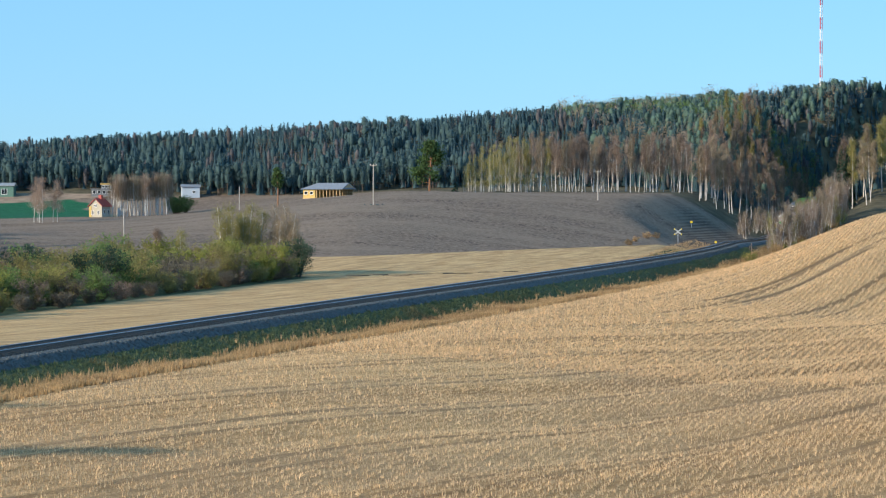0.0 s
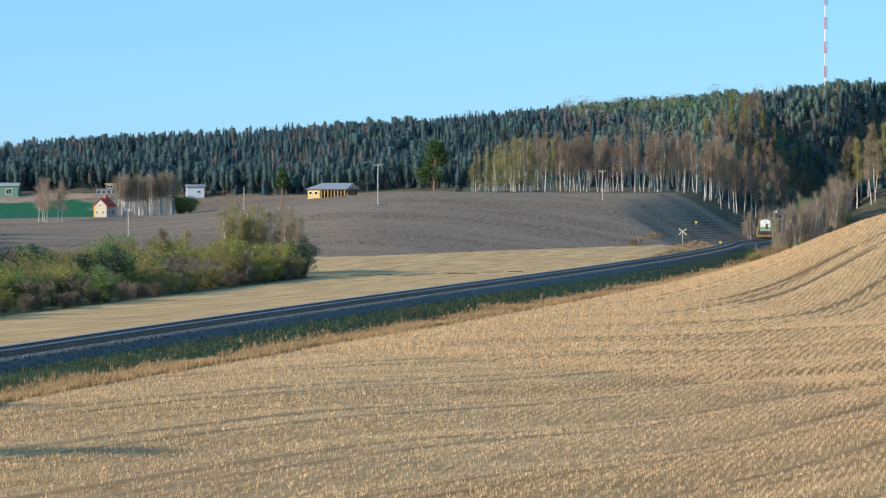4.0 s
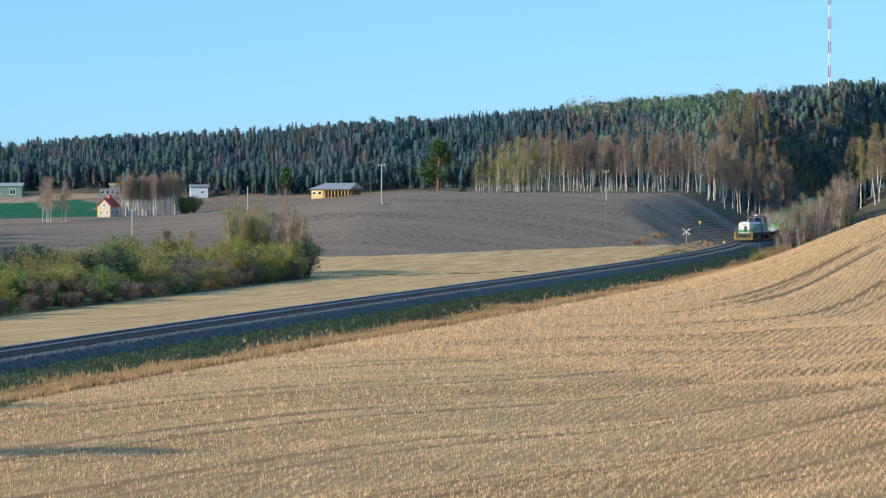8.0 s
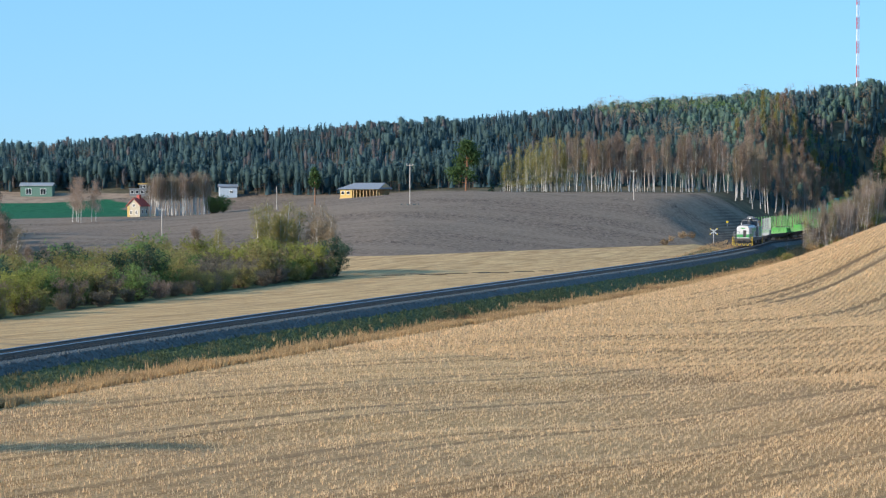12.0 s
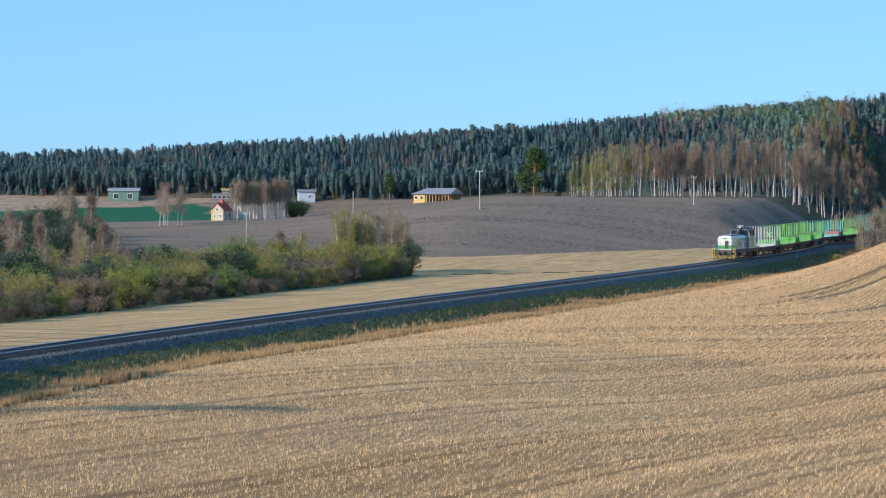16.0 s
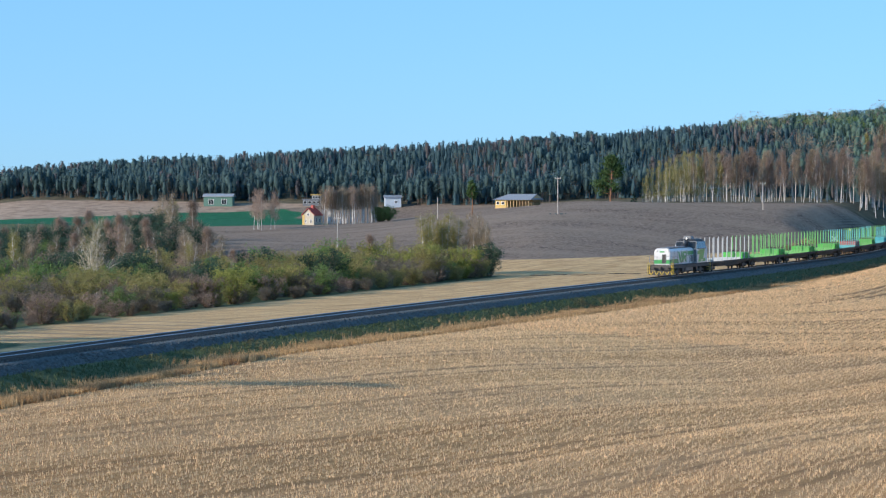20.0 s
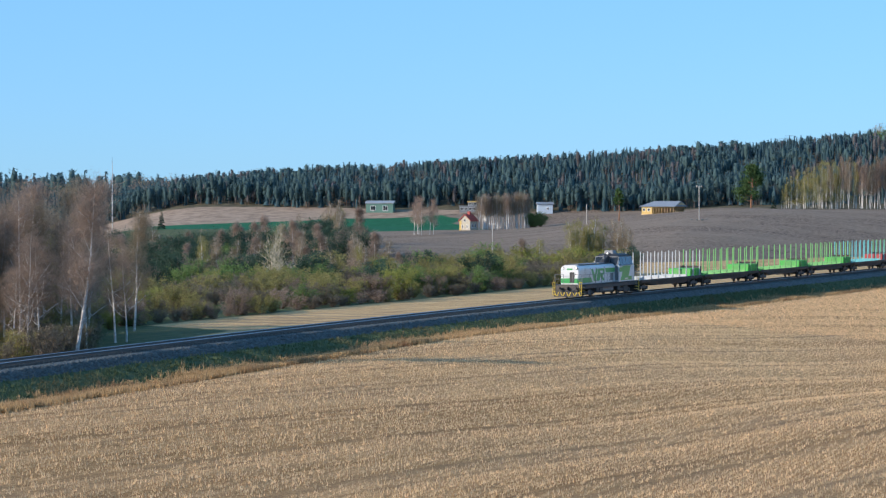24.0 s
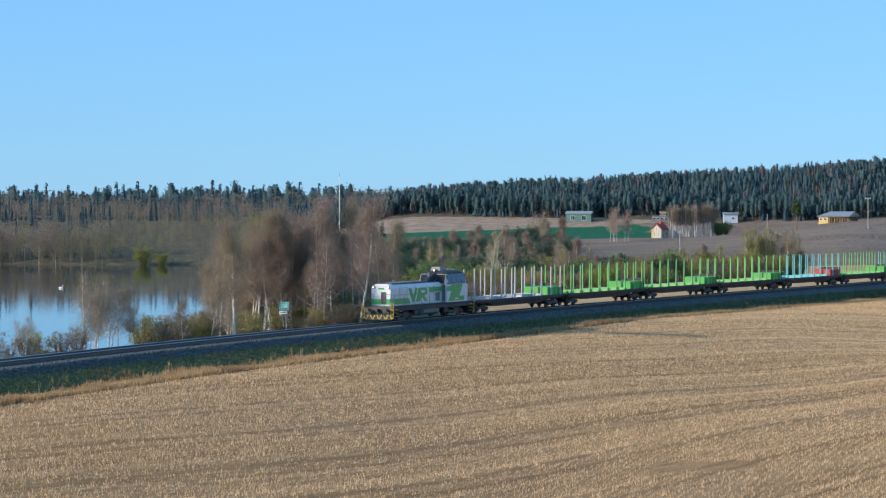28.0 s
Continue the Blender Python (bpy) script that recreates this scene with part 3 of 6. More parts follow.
def build_stones():
    """Loose stones on the ballast's near shoulder and crown."""
    rng = np.random.default_rng(17)
    n = 30000
    y = np.concatenate([rng.uniform(0, 230, n * 3 // 4), rng.uniform(230, 420, n // 4)])
    s = np.where(rng.uniform(0, 1, n) < 0.8, rng.uniform(2.1, 3.05, n), rng.uniform(1.5, 2.2, n))
    z = np.interp(s, (1.9, 2.2, 2.85, 3.2), (-0.30, -0.36, -0.92, -1.3))
    c = np.stack([track_x(y) + s, y, z + track_z(y)], -1)
    r = np.where(s < 2.2, 0.4, 1.0) * rng.uniform(0.06, 0.19, n)
    octa = np.array([(1, 0, 0), (-1, 0, 0), (0, 1, 0), (0, -1, 0), (0, 0, 0.8), (0, 0, -0.8)])
    v = c[:, None, :] + octa[None] * r[:, None, None] * rng.uniform(0.6, 1.3, (n, 6, 1))
    f = np.array([(0, 2, 4), (2, 1, 4), (1, 3, 4), (3, 0, 4), (2, 0, 5), (1, 2, 5), (3, 1, 5), (0, 3, 5)])
    many("ballast_stones", v.reshape(-1, 3), (f[None] + 6 * np.arange(n)[:, None, None]).reshape(-1, 3), M["stone"], "loose dark grey stones on the ballast shoulder", "stones")


build_stones()


# ---------------- tufts ----------------
def tufts(name, xs, ys, zs, length, width, blades, lean, material, label, category, seed):
    """Blades of grass or straw in tufts."""
    rng = np.random.default_rng(seed)
    n = len(xs)
    a = rng.uniform(0, 2 * np.pi, (n, blades))
    h = rng.uniform(0.6, 1.2, (n, blades)) * np.asarray(length).reshape(-1, 1)
    out = rng.uniform(0.1, 1.0, (n, blades)) * lean * h
    bx = xs[:, None] + rng.normal(0, 0.10, (n, blades)) * np.asarray(length).reshape(-1, 1)
    by = ys[:, None] + rng.normal(0, 0.10, (n, blades)) * np.asarray(length).reshape(-1, 1)
    bz = np.repeat(zs[:, None], blades, 1) - 0.03
    dx, dy = np.cos(a + 1.57) * width, np.sin(a + 1.57) * width
    tip = np.stack([bx + np.cos(a) * out, by + np.sin(a) * out, bz + h], -1)
    l = np.stack([bx - dx, by - dy, bz], -1)
    r = np.stack([bx + dx, by + dy, bz], -1)
    v = np.stack([l, r, tip], 2).reshape(-1, 3)
    return many(name, v, np.arange(len(v)).reshape(-1, 3), material, label, category)


def build_tufts():
    rng = np.random.default_rng(7)
    # tall dry grass along the ditch on the near side
    y = np.concatenate([rng.uniform(-20, 250, 30000), rng.uniform(200, 425, 14000)])
    patchy = 0.5 + 0.5 * np.sin(y * 0.31) * np.sin(y * 0.083 + 1)
    s = 6.75 + rng.normal(0, 0.68, len(y)) + 0.15 * np.sin(y * 0.13)
    x = track_x(y) + s
    tufts("ditch_grass", x, y, land(x, y), 0.30 + 0.38 * patchy * rng.uniform(0.2, 1, len(y)), 0.03, 7, 0.5, M["dry_grass"], "tall dry yellow grass along the railway ditch", "grass", 1)
    # short grass on both banks
    y = np.concatenate([rng.uniform(0, 250, 16000), rng.uniform(200, 430, 6000)])
    s = 2.9 + 3.1 * rng.uniform(0, 1, len(y)) ** 0.75
    x = track_x(y) + s
    tufts("bank_grass", x, y, land(x, y), rng.uniform(0.10, 0.28, len(y)), 0.03, 5, 0.9, M["bank_grass"], "short green and straw-coloured grass on the railway bank", "grass", 2)
    y = rng.uniform(0, 440, 9000)
    s = rng.uniform(-7.5, -3.8, len(y))
    x = track_x(y) + s
    tufts("far_bank_grass", x, y, land(x, y), rng.uniform(0.15, 0.4, len(y)), 0.02, 4, 0.7, M["dry_grass"], "thin dry grass on the far side of the railway bank", "grass", 3)
    y = rng.uniform(165, 345, 150000)
    s = np.round(rng.uniform(9, 46, len(y)) / 0.6) * 0.6 + rng.normal(0, 0.1, len(y))
    tram = track_x(y) + s - 37 - 0.475 * (y - 256)
    bare = in_lane(s, y) | (((np.abs(tram) < 0.5) | (np.abs(tram - 3.1) < 0.5)) & (y > 251) & (y < 303))
    y, s = y[~bare], s[~bare]
    x = track_x(y) + s
    tufts("knoll_straw", x, y, land(x, y), rng.uniform(0.14, 0.32, len(y)), 0.026, 2, 0.45, M["stubble"], "cut straw stubble on the rise of the field", "stubble", 5)
    # stubble straws in rows on the near field
    y = rng.uniform(-60, 175, 300000)
    s = np.round(rng.uniform(9, 78, len(y)) / 0.45) * 0.45 + rng.normal(0, 0.09, len(y))
    y, s = y[~in_lane(s, y)], s[~in_lane(s, y)]
    x = track_x(y) + s
    keep = np.hypot(x, y) > 3
    tufts("stubble_straw", x[keep], y[keep], land(x, y)[keep], rng.uniform(0.11, 0.26, int(keep.sum())), 0.018, 2, 0.45, M["stubble"], "cut straw stubble standing in rows on the field", "stubble", 4)


build_tufts()


# ---------------- trees ----------------
def limb_points(rng, start, heading, length, bend, n=5):
    pts, p, d = [start.copy()], start.copy(), heading.normalized()
    for i in range(n):
        d = (d + Vector((rng.normal(0, bend), rng.normal(0, bend), rng.normal(0, bend) + bend * 0.8))).normalized()
        p = p + d * (length / n)
        pts.append(p.copy())
    return pts


def sprays(geo, rng, anchors, count, length, width, up):
    """Thin twigs and buds round the limbs."""
    for _ in range(count):
        p = anchors[rng.integers(len(anchors))]
        d = Vector((rng.normal(), rng.normal(), rng.normal() + up)).normalized()
        u = d.cross(Vector((rng.normal(), rng.normal(), rng.normal()))).normalized() * width * rng.uniform(0.5, 1.3)
        q = p + Vector((rng.normal(), rng.normal(), rng.normal())) * length * 0.45
        e = q + d * length * rng.uniform(0.4, 1.2)
        geo.add([tuple(q - u), tuple(q + u), tuple(e)], [(0, 1, 2)])


def birch(name, h, spread, seed, twig, bark="birch_bark", stems=1, first=0.35, twigs=900, length=0.5, width=0.035, label="", group="", limbs=13, thick=1.0):
    """A bare or budding tree: tapered stems, limbs and a haze of twigs."""
    rng = np.random.default_rng(seed)
    root = thing(name, label, "tree", group)
    wood, crown, anchors = Geo(), Geo(), []
    for k in range(stems):
        a = 2 * math.pi * k / max(stems, 1) + rng.uniform(0, 1)
        foot = Vector((math.cos(a), math.sin(a), 0)) * (0.0 if stems == 1 else rng.uniform(0.2, 0.55) * spread * 0.5)
        hh = h * (1 if k == 0 else rng.uniform(0.72, 0.98))
        trunk = limb_points(rng, foot - Vector((0, 0, 0.25)), Vector((rng.normal(0, 0.05), rng.normal(0, 0.05), 1)), hh, 0.035, 8)
        r0 = (0.0072 * hh + 0.025) * thick
        wood.tube(trunk, [r0 * (1 - 0.9 * (i / 8) ** 0.9) for i in range(9)], 6)
        for i in range(limbs):
            f = first + (0.96 - first) * (i + rng.uniform(0, 1)) / limbs
            j = min(int(f * 8), 7)
            p = trunk[j].lerp(trunk[j + 1], f * 8 - j)
            b = rng.uniform(0, 2 * math.pi)
            ln = spread * (1.05 - f) ** 0.6 * rng.uniform(0.55, 1.05) * 1.1
            pts = limb_points(rng, p, Vector((math.cos(b), math.sin(b), rng.uniform(0.35, 1.1))), ln, 0.14, 4)
            rr = r0 * 0.33 * (1.1 - f)
            wood.tube(pts, [rr * (1 - 0.8 * q / 4) + 0.006 for q in range(5)], 3, False)
            anchors += pts[1:] + pts[2:]
            for q in range(3):
                b2 = pts[rng.integers(1, 4)]
                sub = limb_points(rng, b2, Vector((rng.normal(), rng.normal(), rng.uniform(0.2, 1.2))), ln * 0.45, 0.2, 2)
                wood.tube(sub, [rr * 0.4 + 0.004, rr * 0.25 + 0.003, 0.003], 3, False)
                anchors += sub[1:]
        anchors += trunk[5:]
    sprays(crown, rng, anchors, twigs, length, width, 0.35)
    part("trunk", wood, M[bark], root)
    part("crown", crown, M[twig], root)
    return root


def shrub(name, h, spread, seed, leaf, leaves=1400, size=0.16, stems=9, label="", group="", bark="bark"):
    """A bush: stems fanning from the root and many small leaf clumps with gaps."""
    rng = np.random.default_rng(seed)
    root = thing(name, label, "bush", group)
    wood, crown, anchors = Geo(), Geo(), []
    for k in range(stems):
        a = 2 * math.pi * k / stems + rng.uniform(-0.3, 0.3)
        tilt = rng.uniform(0.05, 1.0) * spread / h
        pts = limb_points(rng, Vector((math.cos(a), math.sin(a), -0.4)) * 0.25, Vector((math.cos(a) * tilt, math.sin(a) * tilt, 1)), h * rng.uniform(0.75, 1.0), 0.10, 5)
        wood.tube(pts, [0.05, 0.04, 0.03, 0.02, 0.012, 0.006], 4, False)
        anchors += pts[1:] * 2 + pts[3:]
        for q in range(4):
            b2 = pts[rng.integers(1, 5)]
            sub = limb_points(rng, b2, Vector((math.cos(a) + rng.normal(0, 0.8), math.sin(a) + rng.normal(0, 0.8), rng.uniform(-0.1, 1.0))), spread * 0.5, 0.2, 3)
            wood.tube(sub, [0.02, 0.014, 0.008, 0.004], 3, False)
            anchors += sub[1:]
    for _ in range(leaves):
        p = anchors[rng.integers(len(anchors))] + Vector((rng.normal(), rng.normal(), rng.normal() * 0.8)) * size * 1.9
        if p.z < 0.05:
            p.z = abs(p.z) + 0.1
        n1 = Vector((rng.normal(), rng.normal(), rng.normal())).normalized() * size * rng.uniform(0.5, 1.2)
        n2 = n1.cross(Vector((rng.normal(), rng.normal(), rng.normal()))).normalized() * size * 0.55
        crown.add([tuple(p - n1), tuple(p + n1 + n2), tuple(p + n1 * 0.4 - n2)], [(0, 1, 2)])
    part("branchwork", wood, M[bark], root)
    part("foliage", crown, M[leaf], root)
    return root


def spruce(name, h, spread, seed, leaf="spruce_needle", label="", group=""):
    rng = np.random.default_rng(seed)
    root = thing(name, label, "tree", group)
    wood, crown = Geo(), Geo()
    wood.tube([(0, 0, -0.3), (0, 0, h * 0.5), (0, 0, h)], [0.012 * h + 0.03, 0.008 * h, 0.005], 6)
    levels = int(h * 3.2)
    for i in range(levels):
        f = 0.06 + 0.92 * i / levels
        r = spread * (1 - f) ** 0.85 + 0.06
        for k in range(9):
            a = rng.uniform(0, 2 * math.pi)
            ln = r * rng.uniform(0.65, 1.1)
            z = f * h + rng.uniform(-0.1, 0.1)
            d, w = Vector((math.cos(a), math.sin(a), 0)), Vector((-math.sin(a), math.cos(a), 0))
            b, t = Vector((0, 0, z)), Vector((0, 0, z)) + d * ln - Vector((0, 0, ln * 0.35))
            m = b.lerp(t, 0.6) + Vector((0, 0, 0.05 * ln))
            crown.add([tuple(b), tuple(m + w * ln * 0.26), tuple(t), tuple(m - w * ln * 0.26)], [(0, 1, 2, 3)])
            crown.add([tuple(b), tuple(m + Vector((0, 0, -0.2 * ln))), tuple(t)], [(0, 1, 2)])
    part("trunk", wood, M["bark"], root)
    part("crown", crown, M[leaf], root)
    return root


def pine(name, h, spread, seed, bare=0.4, label="", limbs=16, puffs=1500):
    rng = np.random.default_rng(seed)
    root = thing(name, label, "tree")
    wood, crown, anchors = Geo(), Geo(), []
    trunk = limb_points(rng, Vector((0, 0, -0.3)), Vector((0, 0, 1)), h * 0.96, 0.03, 8)
    wood.tube(trunk, [0.022 * h * (1 - 0.85 * i / 8) for i in range(9)], 7)
    for i in range(limbs):
        f = bare + (0.97 - bare) * (i + rng.uniform(0, 1)) / limbs
        j = min(int(f * 8), 7)
        p = trunk[j].lerp(trunk[j + 1], f * 8 - j)
        b = rng.uniform(0, 2 * math.pi)
        g = (f - bare) / (1 - bare)
        ln = spread * (0.55 + 0.75 * math.sin(math.pi * min(1, g * 0.8 + 0.22))) * rng.uniform(0.6, 1.0) * (1.1 - 0.6 * g)
        pts = limb_points(rng, p, Vector((math.cos(b), math.sin(b), rng.uniform(-0.1, 0.5))), ln, 0.12, 4)
        wood.tube(pts, [0.07 * (1.2 - f), 0.05 * (1.2 - f), 0.03, 0.02, 0.01], 4, False)
        anchors += pts[2:] + pts[3:]
    anchors += trunk[7:]
    for _ in range(puffs):
        p = anchors[rng.integers(len(anchors))] + Vector((rng.normal(), rng.normal(), rng.normal() * 0.6)) * spread * 0.17
        n1 = Vector((rng.normal(), rng.normal(), rng.normal())).normalized() * 0.26 * rng.uniform(0.5, 1.2)
        n2 = n1.cross(Vector((rng.normal(), rng.normal(), rng.normal()))).normalized() * 0.12
        crown.add([tuple(p - n1), tuple(p + n2), tuple(p + n1), tuple(p - n2)], [(0, 1, 2, 3)])
    part("trunk", wood, M["pine_bark"], root)
    part("crown", crown, M["pine_needle"], root)
    return root


def plant(proto, x, y, scale=1.0, turn=0.0, sink=0.05, wide=None):
    """Moves a proto to its place the first time and copies it after that."""
    m = Matrix.Translation((x, y, height(x, y) - sink)) @ Matrix.Rotation(turn, 4, "Z") @ Matrix.Diagonal((wide or scale, wide or scale, scale, 1))
    if not proto.get("set"):
        proto["set"] = 1
        proto.matrix_basis = m
        return proto
    keep = proto.scale.copy()
    proto.scale = (1, 1, 1)
    ob = copy_thing(proto, m)
    proto.scale = keep
    return ob


def tidy():
    spare = []
    for ob in bpy.data.objects:
        if ob.get("set"):
            del ob["set"]
        elif ob.type == "EMPTY" and ob.parent is None and ob.get("category") in ("tree", "bush") and not ob.location.length:
            spare.append(ob)
    for ob in spare:
        for o in (*ob.children, ob):
            bpy.data.objects.remove(o)


def scatter(protos, spots, seed, low=0.85, high=1.15):
    rng = np.random.default_rng(seed)
    for i, (x, y) in enumerate(spots):
        plant(protos[int(rng.integers(len(protos)))], x, y, rng.uniform(low, high), rng.uniform(0, 6.28))


def between(rng, n, a, b, depth):
    """Spots along the line from a to b, up to depth behind it."""
    for i in range(n):
        f = (i + rng.uniform(0.1, 0.9)) / n
        yield a[0] + (b[0] - a[0]) * f, a[1] + (b[1] - a[1]) * f + rng.uniform(0, depth)


rng = np.random.default_rng(11)
# the birch grove by the water, beside the railway
grove = [birch("birch_tree", 12.0, 3.3, 21 + i, twig, twigs=7500, length=0.95, width=0.0095, first=0.28, stems=st, label=lab, group="birches of the lakeside grove", thick=1.3)
         for i, (twig, st, lab) in enumerate((("twig_red", 1, "tall bare birch with a white trunk and reddish twigs"), ("twig_brown", 1, "tall bare birch with a white trunk and brown twigs"),
                                              ("twig_red", 2, "forked bare birch with white stems and reddish twigs"), ("bud_green", 1, "tall birch with greenish buds above a pale trunk")))]
for x, y, k, sc in ((-37.8, 88, 0, 1.02), (-41.5, 90, 2, 0.95), (-43.4, 96, 1, 0.9), (-46.2, 76.5, 1, 0.86), (-47.5, 91, 2, 0.98), (-45.0, 103, 0, 1.05), (-50.5, 101, 3, 1.0), (-41.0, 104, 1, 1.02),
                    (-53.0, 112, 3, 1.02), (-48.5, 114, 2, 1.0), (-44.0, 117, 0, 1.0), (-39.8, 97, 2, 0.8), (-50.8, 88, 1, 0.85), (-54.5, 104, 1, 0.95), (-47.0, 126, 2, 1.0), (-52.0, 128, 0, 1.04),
                    (-57.0, 122, 3, 0.98), (-43.5, 131, 1, 0.85), (-56.0, 136, 2, 0.9), (-40.5, 113, 2, 0.75), (-49.5, 120, 0, 0.9), (-58.5, 114, 1, 0.8), (-46.0, 110, 3, 0.78), (-52.8, 96, 2, 0.8)):
    plant(grove[k], x, y, sc, rng.uniform(0, 6.28))
for i in range(30):
    y = float(rng.uniform(86, 138))
    plant(grove[int(rng.choice(4, p=(0.3, 0.3, 0.25, 0.15)))], max(-38.6 - 0.238 * (y - 88) - rng.uniform(0, 15), 12.5 - 0.268 * (y + 136.6)), y, rng.uniform(0.7, 1.0), rng.uniform(0, 6.28))
for i in range(46):
    y = float(rng.uniform(88, 142))
    plant(grove[int(rng.choice(4, p=(0.3, 0.34, 0.22, 0.14)))], max(-40.5 - 0.238 * (y - 88) - rng.uniform(0, 18), 13.5 - 0.268 * (y + 136.6) + rng.uniform(0, 3)), y, rng.uniform(0.62, 0.95), rng.uniform(0, 6.28))
# undergrowth of the grove and of the shore
under = [shrub("shore_bush", 2.6, 1.9, 40 + i, leaf, 2600, 0.07, 12, lab, "bushes along the shore") for i, (leaf, lab) in
         enumerate((("twig_brown", "low bare brown bush"), ("bush_grey", "low bare grey-brown thicket"), ("bud_green", "low bush coming into leaf")))]
for x, y in [(-39 - 0.55 * i + rng.uniform(-1, 1), 92 + 2.0 * i + rng.uniform(-2, 2)) for i in range(20)] + [(-38.4 - 0.25 * i + rng.uniform(-3, 0), 88 + 1.2 * i) for i in range(34)] + [(-38.2 - 0.25 * i + rng.uniform(-4, 0), 84 + 0.8 * i) for i in range(40)] + [(-44 - 0.7 * i, 82 + rng.uniform(-2, 14)) for i in range(14)] + [(-48.5 - 0.27 * i, 74 - 1.1 * i + rng.uniform(-1, 1)) for i in range(9)] + [(-52.5 - 0.25 * i, 52 - 3.0 * i + rng.uniform(-1, 1)) for i in range(9)]:
    plant(under[int(rng.integers(3))], x, y, rng.uniform(0.6, 1.15), rng.uniform(0, 6.28))
small = [birch("young_birch", 5.6, 2.1, 60 + i, "twig_brown", stems=st, twigs=3600, length=0.6, width=0.009, first=0.15, label="young bare birch with pale stems by the water", group="young birches on the shore") for i, st in enumerate((2, 3, 1))]
for x, y, k, sc in ((-52.6, 55.5, 0, 1.12), (-51.3, 57.5, 1, 1.08), (-53.2, 58.5, 1, 1.0), (-50.4, 60.5, 2, 0.9), (-54.6, 45.5, 1, 0.5), (-55.2, 49.0, 0, 0.55), (-48.6, 68.5, 2, 0.7), (-47.6, 73.5, 2, 0.9), (-48.6, 74.5, 1, 0.6), (-47.0, 77.5, 1, 0.65)):
    plant(small[k], x, y, sc, rng.uniform(0, 6.28))
plant(spruce("young_spruce", 3.2, 0.9, 5, "leaf_dark", "young green spruce between the birches"), -41.4, 92.5)

# the belt of willows behind the strip field
belt_kinds = [shrub("willow_bush", hh, sp, 80 + i, leaf, 4600, sz * 0.72, 13, lab, "bushes of the willow belt") for i, (hh, sp, leaf, sz, lab) in enumerate((
    (3.6, 2.6, "leaf_yellow", 0.13, "round willow bush with fresh yellow-green leaves"), (3.4, 2.6, "leaf_green", 0.13, "round willow bush with fresh green leaves"),
    (3.0, 2.4, "bush_grey", 0.11, "bare grey-brown willow thicket"), (3.8, 2.6, "bud_green", 0.12, "willow bush with yellowish buds"), (3.2, 2.4, "twig_red", 0.10, "bare reddish-brown willow thicket"),
    (4.6, 2.4, "leaf_dark", 0.15, "dense dark green bush")))]


def belt_x(y):
    return float(track_x(y) + np.interp(y, (100, 135, 180, 212, 250, 290), (-20, -25, -27, -28, -30.5, -32)))


plant(belt_kinds[5], belt_x(286) + 0.4, 286, 1.0)
for i in range(230):
    y = float(rng.uniform(118, 286))
    back = float(rng.uniform(0, 1)) ** 1.5
    k = int(rng.choice(6, p=(0.17, 0.26, 0.20, 0.2, 0.10, 0.07) if y > 205 else (0.10, 0.05, 0.36, 0.36, 0.13, 0.0)))
    tall = np.interp(y, (118, 200, 250, 288), (0.55, 0.8, 0.95, 1.0))
    plant(belt_kinds[k], belt_x(y) - back * np.interp(y, (118, 200, 260, 288), (20, 30, 24, 5)), y, float(tall * rng.uniform(0.8, 1.25) * (1 + 0.3 * back)), rng.uniform(0, 6.28))
# low thicket at the belt's foot
for i in range(60):
    y = 119 + 2.8 * i
    plant(belt_kinds[int(rng.choice(5, p=(0.12, 0.14, 0.34, 0.26, 0.14)))], belt_x(y) + rng.uniform(-0.6, 1.2), y, float(np.interp(y, (118, 200, 288), (0.4, 0.55, 0.75)) * rng.uniform(0.7, 1.1)), rng.uniform(0, 6.28))
thin = [birch("belt_birch", 6.4, 1.5, 120 + i, tw, stems=st, twigs=4200, length=0.5, width=0.013, first=0.25, thick=1.5, label=lab, group="birches of the willow belt")
        for i, (tw, st, lab) in enumerate((("bud_green", 3, "clump of birches with yellow-green buds and white stems"), ("twig_brown", 3, "clump of bare brown birches with white stems"), ("twig_red", 1, "slender bare reddish birch")))]
for x, y, k, sc in ((-12.2, 290, 0, 1.38), (-14.4, 288, 0, 1.3), (-10.8, 292, 0, 1.25), (-13.2, 292, 0, 1.35), (-7.2, 294, 1, 1.3), (-8.4, 291, 1, 1.32), (-6.6, 290, 1, 1.15), (-20.6, 272, 2, 0.95), (-18.6, 276, 0, 0.95), (-30.5, 224, 2, 0.6),
                    (-42.0, 236, 1, 0.8), (-40.0, 262, 2, 1.1), (-50.0, 262, 1, 1.05), (-37.0, 250, 1, 0.95), (-58.0, 270, 2, 1.0), (-34.0, 240, 2, 0.75), (-62.0, 255, 1, 0.8), (-66.0, 262, 2, 0.9), (-45.0, 275, 2, 0.9)):
    plant(thin[k], x, y, sc, rng.uniform(0, 6.28))
# taller dark bushes between the belt and the low fields
dark = [shrub("dark_bush", 4.4, 3.2, 140 + i, leaf, 4200, 0.13, 12, lab, "dark bushes behind the belt") for i, (leaf, lab) in enumerate((("leaf_dark", "tall dark green bush behind the willows"), ("bush_grey", "tall grey-brown bush behind the willows"), ("leaf_green", "tall green bush behind the willows")))]
for i in range(70):
    y = float(rng.uniform(215, 330))
    x = float(-52 - 0.16 * (y - 215) - rng.uniform(-6, 42))
    if lake_depth(x, y) < -2:
        plant(dark[int(rng.choice(3, p=(0.72, 0.22, 0.06)))], x, y, rng.uniform(0.6, 1.1), rng.uniform(0, 6.28))
